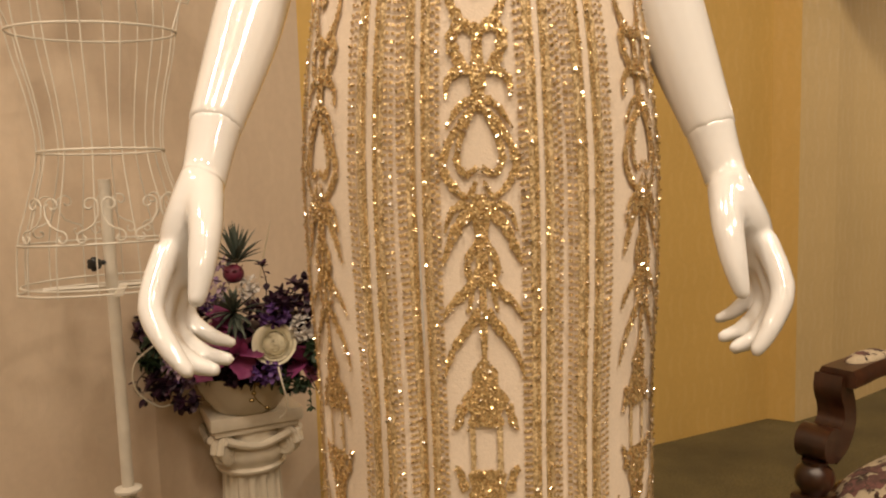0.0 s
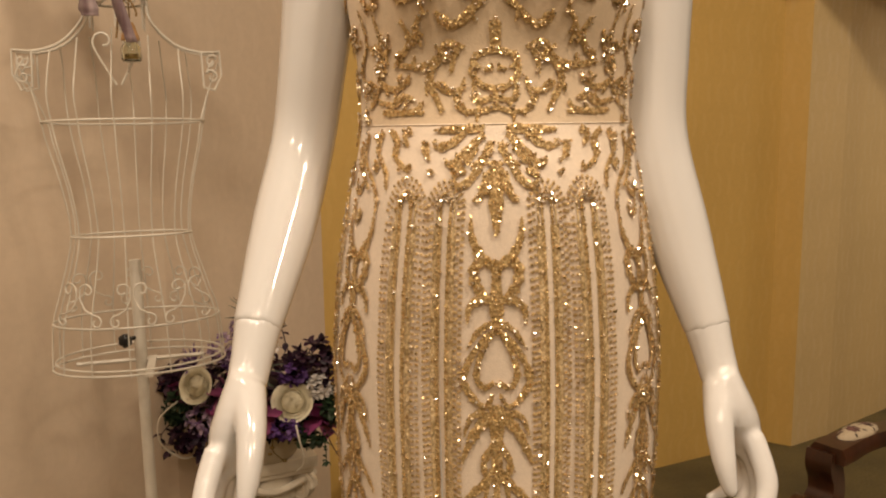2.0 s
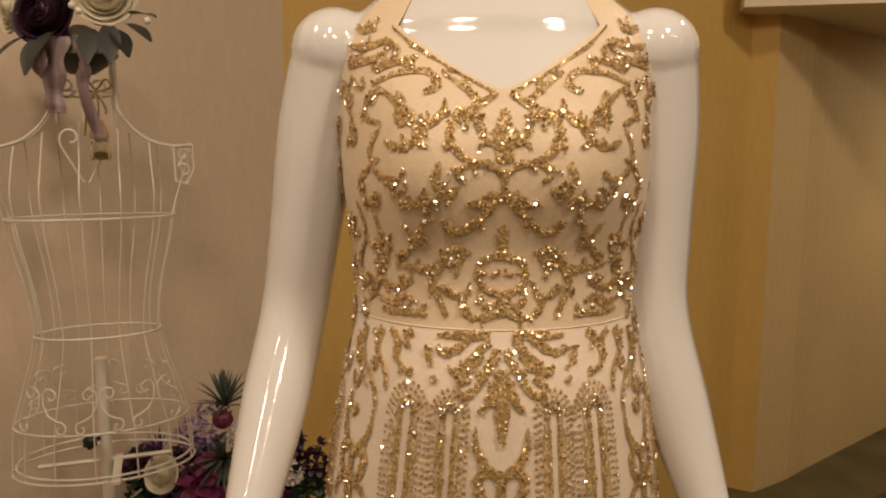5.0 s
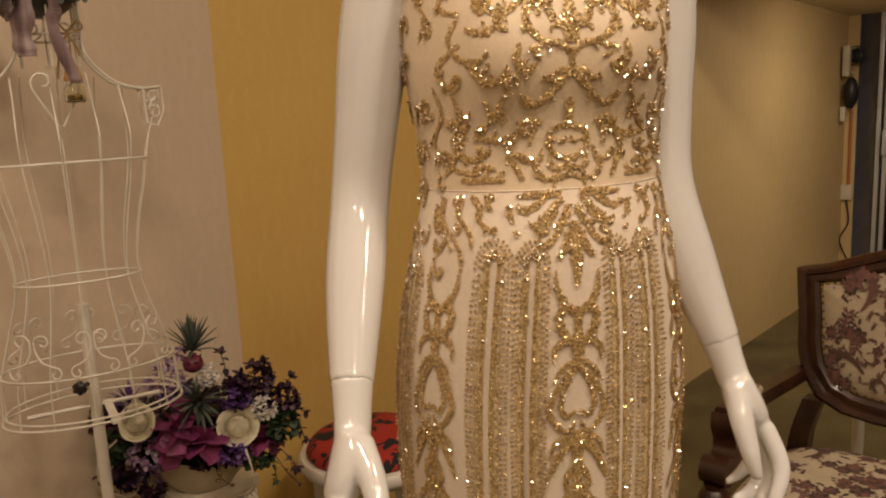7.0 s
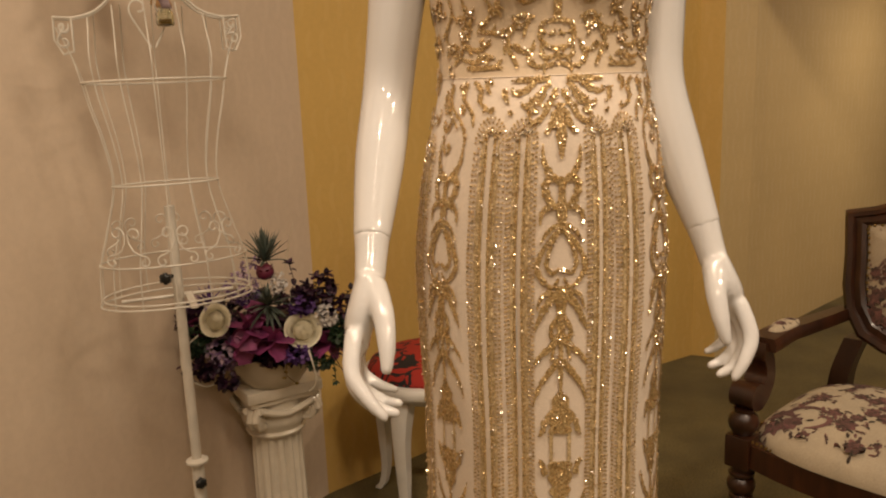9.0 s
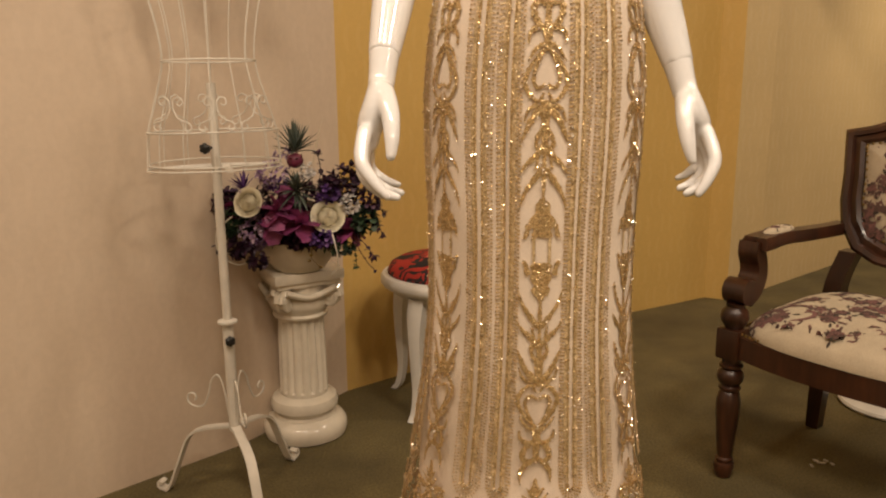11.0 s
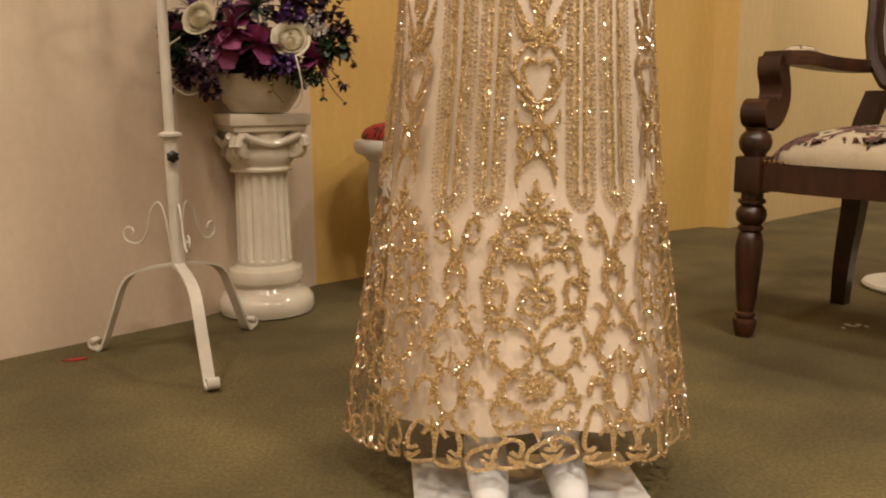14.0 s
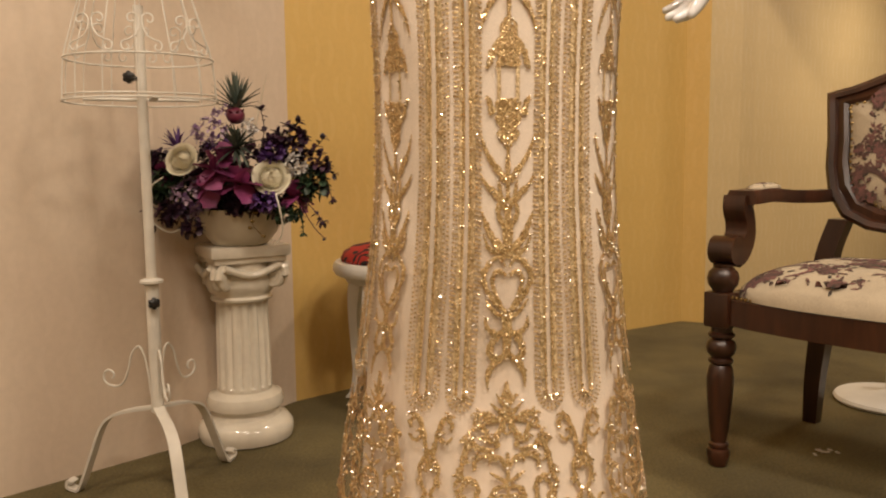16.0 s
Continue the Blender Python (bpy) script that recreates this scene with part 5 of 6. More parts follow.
# ---- flowers ----
M_CREAM = material("cream_silk_petal", (0.70, 0.64, 0.47), 0.65, vary=0.08, scale=30, second=(0.78, 0.73, 0.58))
M_MAGENTA = material("magenta_petal", (0.20, 0.030, 0.115), 0.55, vary=0.35, scale=25, second=(0.32, 0.06, 0.19))
M_LILAC = random_tint(material("lilac_floret", (0.3, 0.2, 0.35), 0.7), (0.17, 0.085, 0.24), (0.48, 0.36, 0.44))
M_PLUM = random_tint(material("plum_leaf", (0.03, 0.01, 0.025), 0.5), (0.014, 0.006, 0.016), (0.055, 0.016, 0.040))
M_VIOLET = random_tint(material("violet_petal", (0.1, 0.04, 0.2), 0.6), (0.065, 0.022, 0.13), (0.15, 0.07, 0.24))
M_AIR = random_tint(material("grey_green_blade", (0.07, 0.09, 0.07), 0.6), (0.035, 0.050, 0.038), (0.13, 0.15, 0.12))
M_GREEN = random_tint(material("dark_green_leaf", (0.02, 0.04, 0.02), 0.5), (0.010, 0.022, 0.010), (0.030, 0.060, 0.026))
M_SLATE = random_tint(material("slate_leaf", (0.03, 0.035, 0.03), 0.45), (0.018, 0.022, 0.019), (0.055, 0.060, 0.050))
M_WHITEF = random_tint(material("white_floret", (0.6, 0.58, 0.55), 0.7), (0.52, 0.48, 0.46), (0.70, 0.67, 0.62))
M_BUD = material("pink_bud", (0.10, 0.010, 0.030), 0.5, vary=0.3, scale=40)
M_WHITEWIRE = material("white_cord", (0.66, 0.62, 0.52), 0.5)
frnd = random.Random(5)


def blade(bm, base, way, ln, w, droop=0.3, cup=0.2, tip=0.02, rows=5):
    """A leaf or petal: a curved strip from base along way, cupped along its middle."""
    base, way = Vector(base), Vector(way).normalized()
    side = way.cross(Vector((0, 0, 1)))
    side = side.normalized() if side.length > 0.05 else Vector((1, 0, 0))
    up = side.cross(way)
    prev = None
    for k in range(rows + 1):
        t = k / rows
        wd = w * max(tip, math.sin(math.pi * min(1, 0.12 + 0.88 * t)) ** 0.8) * 0.5
        c = base + way * ln * t + Vector((0, 0, -droop * ln * t * t))
        row = [bm.verts.new(c + side * s * wd + up * (cup * wd * abs(s))) for s in (-1, 0, 1)]
        if prev:
            for i in (0, 1):
                bm.faces.new((prev[i], prev[i + 1], row[i + 1], row[i]))
        prev = row


def around(k, n, tilt, axis, jitter=0.25):
    """Way k of n spread round an axis, tilted from it by tilt (radians)."""
    axis = Vector(axis).normalized()
    a = axis.cross(Vector((0.3, 0.2, 1))).normalized()
    b = axis.cross(a)
    w = TWO_PI * k / n + frnd.uniform(-jitter, jitter)
    return axis * math.cos(tilt) + (a * math.cos(w) + b * math.sin(w)) * math.sin(tilt)


def rose(at, axis, r, mat, name, parent, label="", layers=8):
    """Cupped petals wrapped round an axis, tight in the middle and opening outwards; each petal is a part."""
    at, axis = Vector(at), Vector(axis).normalized()
    r *= 0.88
    bm = B()
    sphere(bm, tuple(at - axis * 0.24 * r), (r * 0.62,) * 3, 16, 12)
    heart = part(name, bm, mat, parent, label)
    a0 = axis.cross(Vector((0.3, 0.2, 1))).normalized()
    b0 = axis.cross(a0)
    for ly in range(layers):
        t = ly / (layers - 1)
        n = 3 + ly // 2
        for k in range(n):
            bm = B()
            w = TWO_PI * (k + 0.37 * ly) / n + frnd.uniform(-0.2, 0.2)
            rr = r * (0.13 + 0.63 * t) * frnd.uniform(0.95, 1.05)
            top = r * (0.52 - 0.34 * t ** 1.3)
            grid = []
            for i in range(7):
                v = i / 6
                row = []
                for j in range(9):
                    u = j / 8 * 2 - 1
                    ang = w + u * (1.35 - 0.25 * t)
                    edge = 1 - 0.16 * u * u * v
                    q = rr * (0.30 + 0.80 * math.sin(v * (2.62 - 0.80 * t))) + r * (0.24 * t * t * v ** 4) + 0.014 * r * math.sin(4 * u + k)
                    p = at + (a0 * math.cos(ang) + b0 * math.sin(ang)) * q + axis * (-0.50 * r + (top + 0.50 * r) * v * edge - 0.10 * r * t * v ** 5)
                    row.append(bm.verts.new(p))
                grid.append(row)
            for i in range(6):
                for j in range(8):
                    bm.faces.new((grid[i][j], grid[i][j + 1], grid[i + 1][j + 1], grid[i + 1][j]))
            part("petal", bm, mat, heart)
    return heart


def spiky(at, n, ln, w, mat, name, parent, axis=(0, -0.2, 1), spread=1.25, label=""):
    bm = B()
    for k in range(n):
        blade(bm, at, around(k * 1.618, 7, spread * (k + 1) / n, axis, 0.4), ln * frnd.uniform(0.75, 1.1), w, droop=-0.05 + 0.25 * k / n, cup=0.5, rows=4)
    return part(name, bm, mat, parent, label)


def florets(at, size, n, r, mat, name, parent, label=""):
    bm = B()
    for _ in range(n):
        d = Vector((frnd.gauss(0, 1), frnd.gauss(0, 1), frnd.gauss(0, 1))).normalized()
        d.y = -abs(d.y)
        p = Vector(at) + Vector((d.x * size[0], d.y * size[1], d.z * size[2])) * frnd.uniform(0.75, 1.05)
        for k in range(4):
            blade(bm, p, around(k, 4, 1.15, d + Vector((0, -0.4, 0.1)), 0.2), r, r * 0.95, 0.05, 0.3, 0.35, 3)
    return part(name, bm, mat, parent, label)


def sprig(pts, n, ln, w, mat, name, parent, label=""):
    bm = B()
    line = spline(pts, 8)
    tube(bm, line, 0.0012, 5)
    for k in range(n):
        p = line[1 + int((len(line) - 2) * (k + 0.5) / n)]
        d = Vector((frnd.uniform(-1, 1), frnd.uniform(-1, 0.5), frnd.uniform(-0.5, 0.9)))
        blade(bm, p, d, ln * frnd.uniform(0.7, 1.2), w, 0.15, 0.3, 0.1, 4)
    e = Vector(line[-1])
    for k in range(5):
        blade(bm, e, around(k, 5, 0.9, e - Vector(line[-3]) + Vector((0, 0, 1e-4))), ln, w, 0.1, 0.3, 0.1, 4)
    return part(name, bm, mat, parent, label)


BX, BY = -0.425, 1.530
flowers = thing("flower_arrangement", (BX, BY, 0.516), "purple and cream silk flowers in a cream bowl", "flower arrangement")


def at(x, y, z):
    return (x - BX, y - BY, z - 0.516)


bm = B()
lathe(bm, [(0.045, 0.0), (0.066, 0.001), (0.072, 0.006), (0.090, 0.030), (0.106, 0.060), (0.114, 0.084), (0.117, 0.092), (0.110, 0.092), (0.10, 0.07), (0.05, 0.05)], 40)
part("bowl", bm, M_POT, flowers, "cream ceramic bowl")
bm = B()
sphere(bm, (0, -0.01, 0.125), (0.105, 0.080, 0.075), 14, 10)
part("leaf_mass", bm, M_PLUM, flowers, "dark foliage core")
rose(at(-.326, 1.412, .686), (0.12, -1, 0.35), 0.048, M_CREAM, "cream_rose", flowers, "cream silk rose")
rose(at(-.528, 1.386, .730), (-0.25, -1, 0.4), 0.043, M_CREAM, "cream_rose", flowers, "cream silk rose")
spiky(at(-.410, 1.46, .850), 34, 0.085, 0.010, M_AIR, "spiky_plant", flowers, (0, -0.1, 1), 1.3, "grey-green spiky rosette")
spiky(at(-.402, 1.40, .755), 40, 0.075, 0.009, M_AIR, "spiky_plant", flowers, (0.05, -1, 0.7), 1.45, "grey-green spiky rosette")
spiky(at(-.548, 1.44, .755), 18, 0.06, 0.007, M_VIOLET, "spiky_plant", flowers, (-0.4, -0.4, 1), 1.2, "violet spiky rosette")
bm = B()
sphere(bm, at(-.408, 1.43, .832), (0.022, 0.022, 0.020), 14, 10)
for k in range(7):
    blade(bm, at(-.408, 1.43, .815), around(k, 7, 0.75, (0, -0.2, 1)), 0.034, 0.022, -0.2, 0.5, 0.2)
part("pink_bud", bm, M_BUD, flowers, "wine-pink bud")
for (x, y, z), ax, r in (((-.452, 1.385, .705), (0, -1, .2), .052), ((-.395, 1.385, .672), (.2, -1, 0), .050), ((-.470, 1.39, .660), (-.2, -1, -.2), .042), ((-.272, 1.44, .640), (.4, -1, -.1), .046), ((-.430, 1.40, .735), (0, -1, .6), .038), ((-.590, 1.46, .700), (-.6, -1, .1), .040)):
    bm = B()
    sphere(bm, at(x, y, z), 0.005, 8, 6)
    bloom = part("magenta_bloom", bm, M_BUD, flowers, "velvety magenta bloom")
    for k in range(6):
        bm = B()
        blade(bm, at(x, y, z), around(k, 6, 1.2, ax), r, r * 1.25, 0.05, 0.22, 0.62, 6)
        part("petal", bm, M_MAGENTA, bloom)
florets((0, -0.03, 0.15), (.150, .085, .105), 150, .022, M_PLUM, "flower_head", flowers, "dark plum leaves")
florets((0.01, -0.03, 0.13), (.155, .090, .085), 60, .020, M_GREEN, "flower_head", flowers, "dark green leaves")
for p, s, n, r, m, lb in ((at(-.510, 1.41, .640), (.050, .03, .040), 46, .013, M_LILAC, "lilac hydrangea head"), (at(-.475, 1.45, .790), (.045, .03, .035), 34, .012, M_LILAC, "pale lilac florets"), (at(-.345, 1.40, .628), (.036, .02, .022), 24, .013, M_VIOLET, "violet florets"),
                          (at(-.325, 1.43, .745), (.032, .02, .022), 20, .014, M_VIOLET, "violet florets"), (at(-.450, 1.44, .765), (.03, .02, .02), 14, .012, M_VIOLET, "violet florets"), (at(-.267, 1.43, .714), (.024, .016, .024), 20, .013, M_WHITEF, "white florets"),
                          (at(-.378, 1.44, .800), (.022, .016, .026), 18, .011, M_WHITEF, "white florets"), (at(-.445, 1.47, .835), (.025, .02, .03), 16, .010, M_LILAC, "pale lilac florets"), (at(-.575, 1.43, .665), (.04, .03, .035), 30, .020, M_GREEN, "dark green leaves"),
                          (at(-.610, 1.48, .71), (.04, .03, .04), 30, .020, M_PLUM, "plum leaves"), (at(-.240, 1.45, .665), (.035, .03, .03), 30, .020, M_GREEN, "dark green leaves"), (at(-.295, 1.46, .765), (.05, .03, .045), 50, .019, M_PLUM, "plum leaves"), (at(-.240, 1.47, .700), (.05, .03, .05), 46, .017, M_PLUM, "plum leaves"),
                          (at(-.555, 1.40, .606), (.035, .02, .022), 22, .020, M_PLUM, "plum leaves"), (at(-.515, 1.40, .570), (.020, .015, .014), 12, .018, M_PLUM, "plum leaves"), (at(-.395, 1.42, .625), (.05, .02, .025), 26, .018, M_PLUM, "plum leaves"), (at(-.300, 1.43, .600), (.04, .02, .02), 20, .016, M_GREEN, "dark green leaves")):
    florets(p, s, n, r, m, "flower_head", flowers, lb)
for pts, n, ln, w, m in (([(-.36, 1.46, .74), (-.345, 1.45, .80), (-.350, 1.44, .845)], 8, .020, .014, M_PLUM), ([(-.33, 1.46, .74), (-.29, 1.45, .79), (-.262, 1.44, .815)], 9, .020, .014, M_PLUM), ([(-.28, 1.46, .72), (-.235, 1.45, .745), (-.205, 1.44, .775)], 9, .018, .013, M_PLUM),
                         ([(-.26, 1.46, .68), (-.205, 1.45, .700), (-.180, 1.44, .690)], 12, .014, .010, M_PLUM), ([(-.25, 1.45, .66), (-.200, 1.44, .660), (-.185, 1.43, .630)], 12, .014, .010, M_PLUM), ([(-.262, 1.42, .62), (-.256, 1.41, .585), (-.254, 1.405, .552)], 10, .013, .010, M_GREEN),
                         ([(-.25, 1.42, .63), (-.222, 1.41, .600), (-.207, 1.40, .580)], 6, .018, .013, M_PLUM), ([(-.26, 1.42, .62), (-.232, 1.41, .570), (-.205, 1.40, .540)], 1, .008, .006, M_PLUM), ([(-.58, 1.42, .65), (-.62, 1.41, .61), (-.605, 1.40, .575)], 7, .018, .013, M_PLUM)):
    sprig([at(*p) for p in pts], n, ln, w, m, "leaf_sprig", flowers, "dark leafy sprig")
for pts in ([(-.575, 1.40, .690), (-.612, 1.385, .655), (-.612, 1.385, .600), (-.570, 1.40, .560), (-.53, 1.41, .572)], [(-.312, 1.380, .645), (-.304, 1.372, .615), (-.300, 1.385, .575), (-.306, 1.40, .545), (-.322, 1.41, .528)]):
    bm = B()
    tube(bm, spline([at(*p) for p in pts], 8), 0.0021, 6)
    part("cord_handle", bm, M_WHITEWIRE, flowers, "white cord loop")
bm = B()
tube(bm, spline([at(-.37, 1.405, .610), at(-.374, 1.412, .575), at(-.362, 1.42, .555), at(-.350, 1.428, .540)], 6), 0.0012, 5)
for p in ((-.374, 1.409, .582), (-.380, 1.411, .566), (-.352, 1.425, .545), (-.365, 1.408, .603)):
    sphere(bm, at(*p), (0.006, 0.004, 0.004), 8, 6)
part("gold_vine", bm, M_BRASS, flowers, "small gilt vine on the bowl")
bm = B()
blade(bm, at(-.375, 1.50, .80), (0.25, 0, 1), 0.15, 0.012, 0, 0.3)
part("dry_blade", bm, M_CREAM, flowers, "dry straw blade")

# ---- posy on the dress form's neck ----
posy = thing("silk_posy", (FX, FY, 1.56), "plum and cream silk peonies with slate leaves", "flower posy")


def pa(x, y, z):
    return (x - FX, y - FY, z - 1.56)


bm = B()
lathe(bm, [(0.02, -0.03), (0.045, -0.012), (0.058, 0.0), (0.050, 0.03), (0.01, 0.05)], 20)
part("moss_base", bm, M_SLATE, posy)
rose(pa(-.585, 1.125, 1.625), (-0.1, -1, 0.25), 0.058, M_PLUM, "plum_peony", posy, "dark plum peony", 8)
rose(pa(-.645, 1.15, 1.635), (-0.7, -0.8, 0.2), 0.045, M_CREAM, "cream_peony", posy, "cream peony")
rose(pa(-.485, 1.125, 1.655), (0.2, -1, -0.1), 0.056, M_CREAM, "cream_peony", posy, "cream peony", 8)
for x, y, z, dx, dz in ((-.615, 1.12, 1.585, -.5, -.4), (-.590, 1.11, 1.580, -.1, -.7), (-.465, 1.11, 1.595, .5, -.5), (-.445, 1.11, 1.605, .9, -.35), (-.440, 1.12, 1.620, .9, .1), (-.50, 1.10, 1.595, .1, -.6), (-.470, 1.10, 1.60, .2, -.8), (-.56, 1.10, 1.59, -.3, -.5)):
    bm = B()
    blade(bm, pa(x, y, z), (dx, -0.5, dz), 0.055, 0.034, 0.25, 0.2, 0.15, 6)
    part("leaf", bm, M_SLATE, posy)
bm = B()
for x, z in ((-.505, 1.62), (-.515, 1.628), (-.40, 1.605)):
    sphere(bm, pa(x, 1.075, z), 0.0058, 10, 8)
part("pearl", bm, material("pearl", (0.7, 0.66, 0.58), 0.2, coat=0.5), posy, "small pearl beads", kind="stuff")
M_RIBBON = material("plum_stripe_ribbon", (0.20, 0.10, 0.12), 0.6, vary=0.5, scale=60, stretch=(1, 1, 0.05), second=(0.42, 0.33, 0.32))
for pts, w in (([(-.555, 1.11, 1.585), (-.558, 1.10, 1.54), (-.566, 1.105, 1.49), (-.560, 1.10, 1.465)], 0.016), ([(-.52, 1.11, 1.58), (-.512, 1.10, 1.54), (-.516, 1.10, 1.50), (-.490, 1.095, 1.42)], 0.010), ([(-.57, 1.11, 1.58), (-.585, 1.105, 1.545), (-.578, 1.11, 1.52)], 0.012)):
    bm = B()
    prev = None
    for i, p in enumerate(spline([pa(*q) for q in pts], 6)):
        row = [bm.verts.new((p[0] + s * w * (1 + 0.2 * math.sin(i)), p[1] + 0.004 * s * math.sin(i * 0.8), p[2])) for s in (-1, 1)]
        if prev:
            bm.faces.new((prev[0], prev[1], row[1], row[0]))
        prev = row
    ob = part("ribbon_tail", bm, M_RIBBON, posy, "striped plum ribbon tail")
    so = ob.modifiers.new("thick", "SOLIDIFY")
    so.thickness = 0.0008
M_JUTE = material("jute_string", (0.24, 0.15, 0.06), 0.9, vary=0.2, scale=80)
M_CORK = material("cork", (0.42, 0.24, 0.10), 0.85, vary=0.25, scale=120)
M_GLASS = bpy.data.materials.new("bottle_glass")
M_GLASS.use_nodes = True
_b = M_GLASS.node_tree.nodes["Principled BSDF"]
_b.inputs["Transmission Weight"].default_value, _b.inputs["Roughness"].default_value, _b.inputs["IOR"].default_value = 1.0, 0.05, 1.45
_b.inputs["Base Color"].default_value = (0.93, 0.95, 0.85, 1)
bottle = thing("charm_bottle", (-0.500, 1.112, 1.388), "tiny corked glass bottle hung on jute string", "bottle")
bm = B()
lathe(bm, [(0.004, 0), (0.014, 0.001), (0.0165, 0.006), (0.0165, 0.024), (0.011, 0.032), (0.010, 0.036), (0.008, 0.036), (0.0085, 0.031), (0.0135, 0.022), (0.0135, 0.005), (0.002, 0.004)], 20)
part("glass", bm, M_GLASS, bottle, "clear glass")
bm = B()
lathe(bm, [(0.0145, 0.036), (0.0150, 0.040), (0.008, 0.062), (0.006, 0.066)], 14)
part("cork", bm, M_CORK, bottle, "pale cork stopper")
bm = B()
lathe(bm, [(0.002, 0.006), (0.012, 0.006), (0.012, 0.014), (0.002, 0.016)], 12)
part("filling", bm, M_BRASS, bottle, "gold glitter filling")
bm = B()
tube(bm, spline([(0, 0, .064), (0.002, -.002, .085), (0, 0, .118)], 5), 0.0014, 5)
for sg in (1, -1):
    tube(bm, spline([(0, -.002, .112), (sg * .016, -.004, .130), (sg * .024, -.004, .118), (0, -.002, .110)], 6), 0.0018, 5)
    tube(bm, spline([(0, -.002, .110), (sg * -.014, -.004, .085), (sg * -.018 - .004, -.004, .04 if sg > 0 else .075)], 5), 0.0018, 5)
part("jute_bow", bm, M_JUTE, bottle, "jute string bow")

# ---- small things at the far end and on the floor ----
tb = thing("pedestal_table", (1.41, 1.690, 0), "cream pedestal table base behind the armchair", "table")
bm = B()
lathe(bm, [(0.10, 0), (0.150, 0.002), (0.155, 0.010), (0.150, 0.018), (0.12, 0.024), (0.04, 0.032), (0.02, 0.04)], 48)
part("foot", bm, M_STOOL, tb)
bm = B()
lathe(bm, [(0.016, 0.03), (0.016, 0.40)], 16)
part("stem", bm, M_STOOL, tb)


def far_thing(name, along, z, label, cat):
    p = D0 + END * along
    ob = thing(name, (p.x, p.y, z), label, cat, turn=math.degrees(math.atan2(END.y, END.x)))
    return ob


fan = far_thing("wall_fan", 0.04, 1.50, "small black wall fan on a white bracket", "fan")
bm = B()
for r in (0.022, 0.042, 0.058):
    tube(bm, [(0.03 + r * math.cos(w), -0.09, r * math.sin(w)) for w in (TWO_PI * k / 24 for k in range(24))], 0.004, 5, closed=True)
part("guard", bm, M_BLACK, fan)
bm = B()
lathe(bm, [(0.01, 0), (0.035, 0.004), (0.04, 0.05), (0.01, 0.06)], 16)
bmesh.ops.transform(bm, matrix=pose(0.03, -0.03, 0, 90, 0, 0), verts=bm.verts)
part("motor", bm, M_BLACK, fan)
bm = B()
for k in range(4):
    blade(bm, (0.03, -0.08, 0), (math.cos(k * 1.571), 0.15, math.sin(k * 1.571)), 0.052, 0.038, 0, 0.2, 0.4, 3)
part("blade_set", bm, M_BLACK, fan)
bm = B()
box(bm, (-0.008, -0.16, -0.03), (0.04, 0.06, 0.19), None, 0.006)
box(bm, (-0.004, -0.08, -0.115), (0.02, 0.16, 0.012), None, 0.003)
part("bracket", bm, M_PLASTIC, fan, "white plastic bracket")
horn = far_thing("wall_speaker", 0.02, 1.27, "black oval wall speaker", "speaker")
bm = B()
sphere(bm, (0.04, -0.15, 0), (0.045, 0.05, 0.10), 16, 10)
part("case", bm, M_BLACK, horn)
bm = B()
box(bm, (0.0, -0.15, -0.13), (0.03, 0.05, 0.09), None, 0.004)
part("mount", bm, M_PLASTIC, horn, "white mount")
sock = far_thing("switch_box", -0.0 + 0.03, 0.62, "ivory switch box with an orange conduit", "switch")
bm = B()
box(bm, (0, -0.015, 0), (0.07, 0.03, 0.10), None, 0.005)
part("box", bm, M_PLASTIC, sock)
bm = B()
tube(bm, [(0.01, -0.012, 0.05), (0.01, -0.012, 0.55)], 0.009, 8)
part("conduit", bm, material("orange_conduit", (0.45, 0.16, 0.05), 0.5), sock, "orange cable conduit")
bm = B()
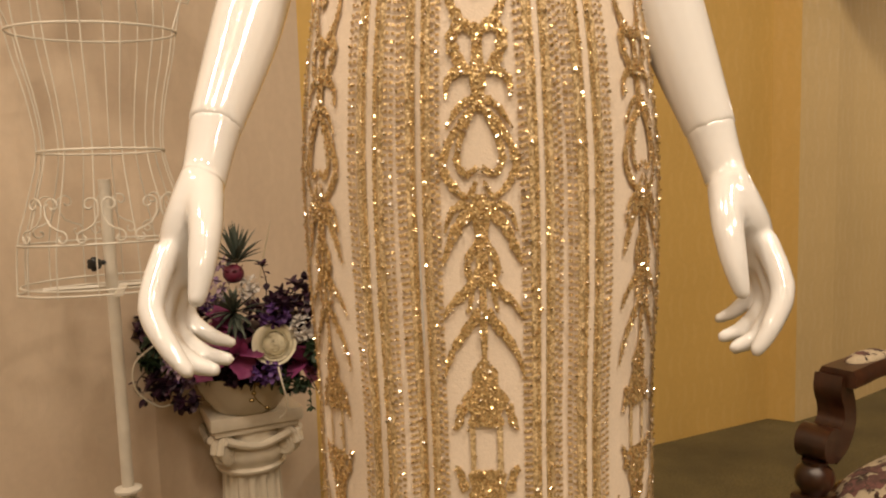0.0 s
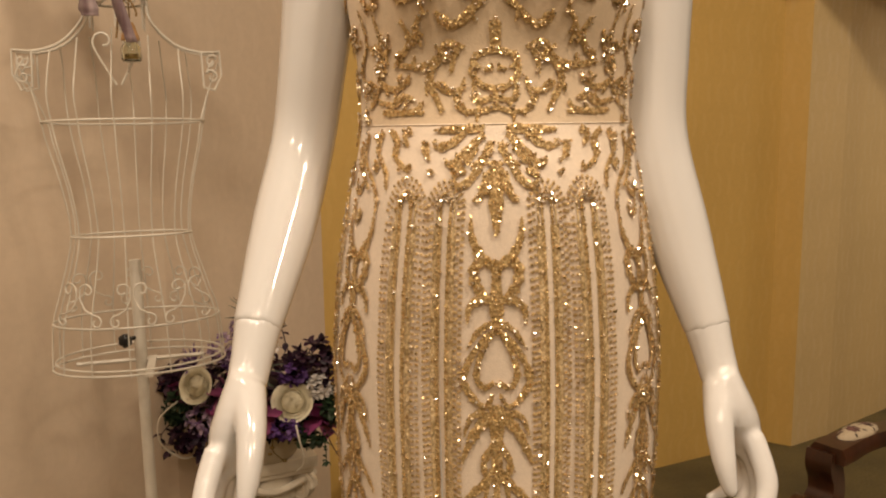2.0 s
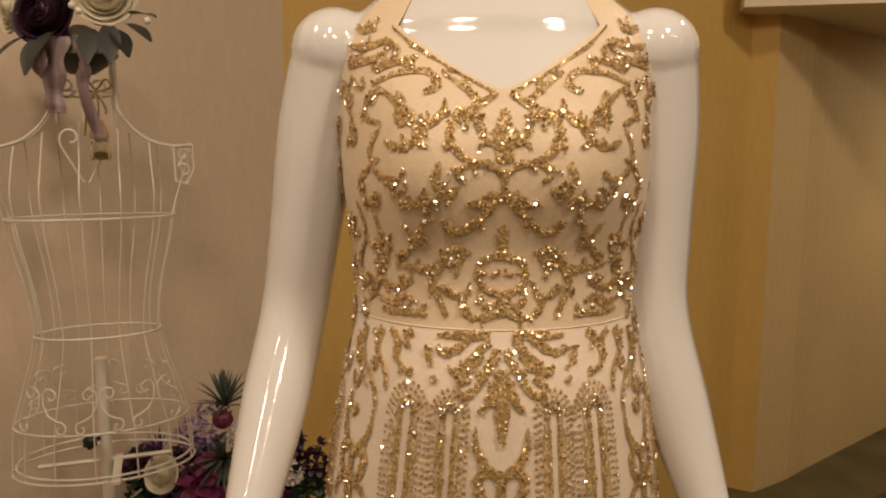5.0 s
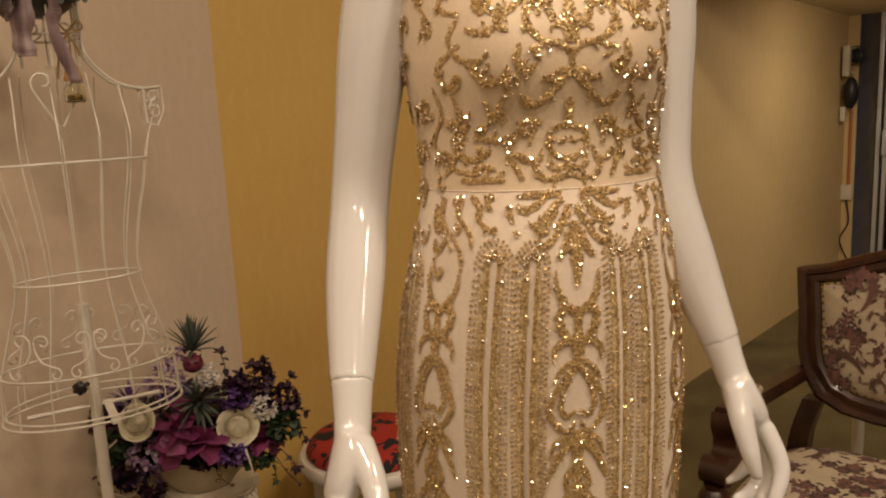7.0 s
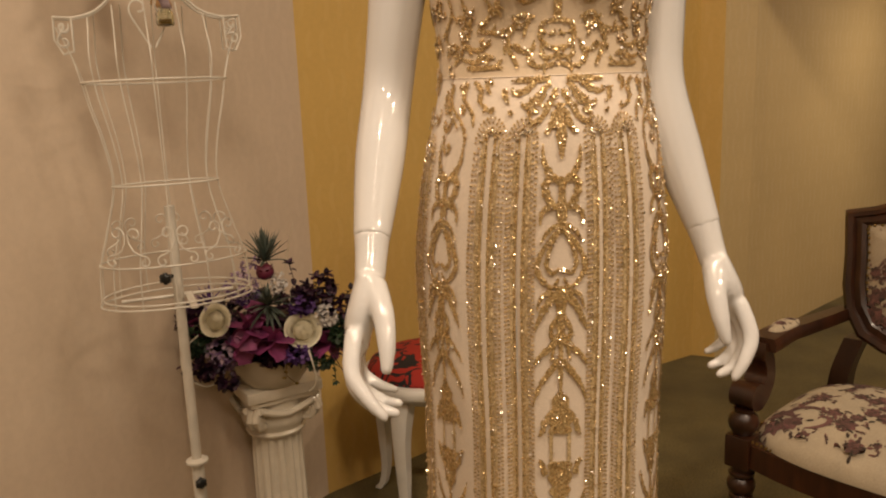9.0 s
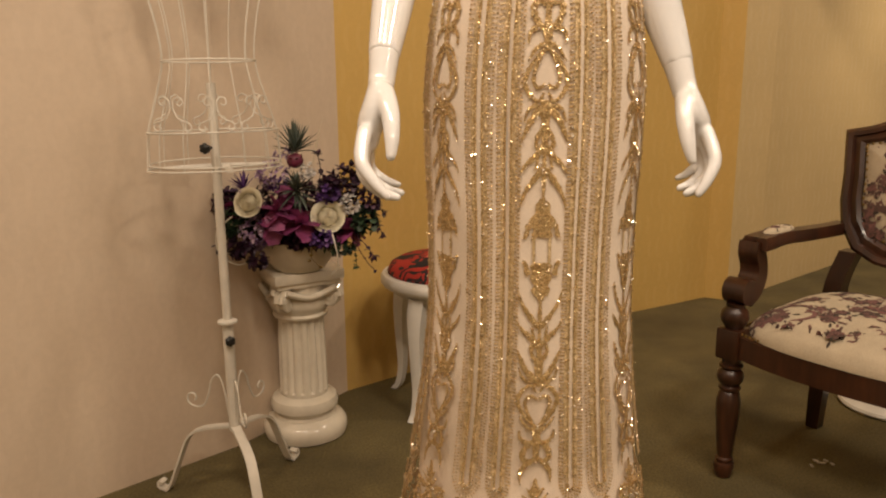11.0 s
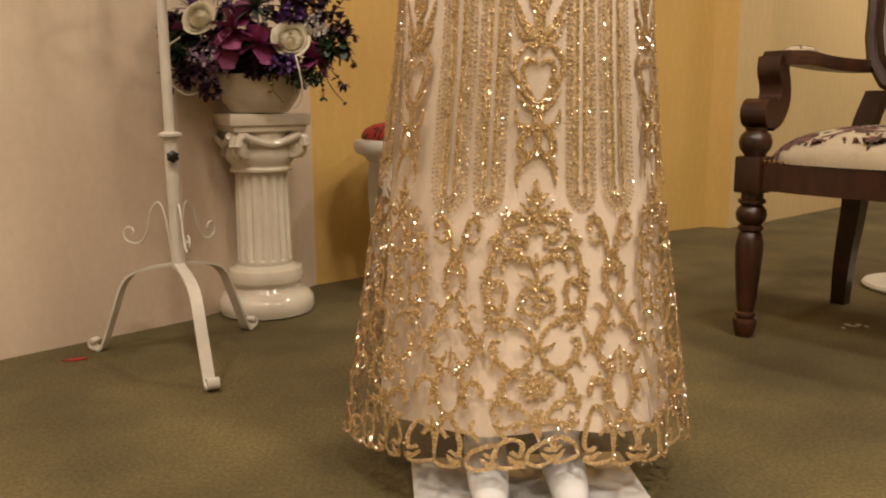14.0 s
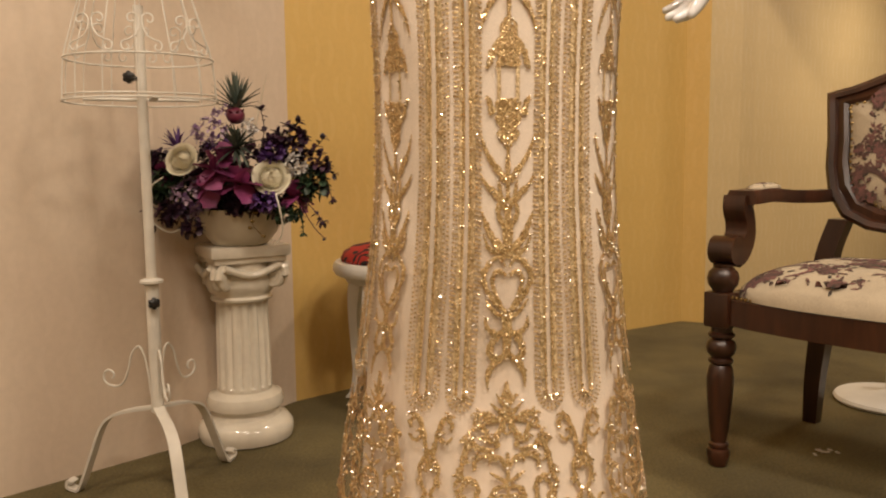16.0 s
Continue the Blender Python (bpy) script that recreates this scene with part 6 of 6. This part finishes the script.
tube(bm, spline([(0, -0.014, -0.05), (0.02, -0.02, -0.2), (-0.03, -0.02, -0.32), (0.02, -0.02, -0.45)], 6), 0.005, 6)
part("cable", bm, M_BLACK, sock)
door = tagged(new("door_1"), "white aluminium sliding glass door, partly open", "", "", "structure")
door.matrix_world = pose(D1.x, D1.y, 0, 0, 0, math.degrees(math.atan2(END.y, END.x)))
for nm, a, s in (("door_post", (0.015, 0.0, 1.05), (0.026, 0.07, 2.10)), ("door_stile", (0.065, -0.05, 1.04), (0.026, 0.04, 2.06)), ("door_stile", (0.95, -0.05, 1.04), (0.05, 0.04, 2.06)), ("door_rail", (0.55, -0.05, 0.06), (0.78, 0.04, 0.10)), ("door_rail", (0.55, -0.05, 2.03), (0.78, 0.04, 0.08)), ("door_lock", (0.065, -0.08, 0.95), (0.03, 0.03, 0.16))):
    bm = B()
    box(bm, a, s, None, 0.004)
    part(nm, bm, M_ALU, door)
bm = B()
box(bm, (0.52, -0.05, 1.04), (0.81, 0.006, 1.90))
part("door_pane", bm, M_GLASS, door, "clear glass pane")
bm = B()
for k in range(9):
    a = TWO_PI * k / 9
    bm.verts.new((0.024 * math.cos(a) * (1 + 0.3 * math.sin(3 * a)), 0.008 * math.sin(a), 0.003))
bm.faces.new(bm.verts)
ex = bmesh.ops.extrude_face_region(bm, geom=list(bm.faces))
bmesh.ops.translate(bm, vec=(0, 0, -0.002), verts=[v for v in ex["geom"] if isinstance(v, bmesh.types.BMVert)])
me = as_mesh("red_scrap", bm)
me.materials.append(material("red_paper", (0.35, 0.03, 0.02), 0.7))
tagged(new("red_scrap", me), "small scrap of red paper on the carpet", "scrap").matrix_world = pose(-0.774, 1.163, 0, 0, 0, 20)
bm = B()
for k in range(7):
    x, y = frnd.gauss(0, 0.022), frnd.gauss(0, 0.012)
    box(bm, (x, y, 0.002), (0.012, 0.006, 0.003), Matrix.Rotation(frnd.uniform(0, 3), 4, "Z"))
me = as_mesh("paper_crumbs", bm)
me.materials.append(M_PLASTIC)
tagged(new("paper_crumbs", me), "pale crumbs lying on the carpet", "crumbs", "", "stuff").matrix_world = pose(1.00, 1.32, 0)
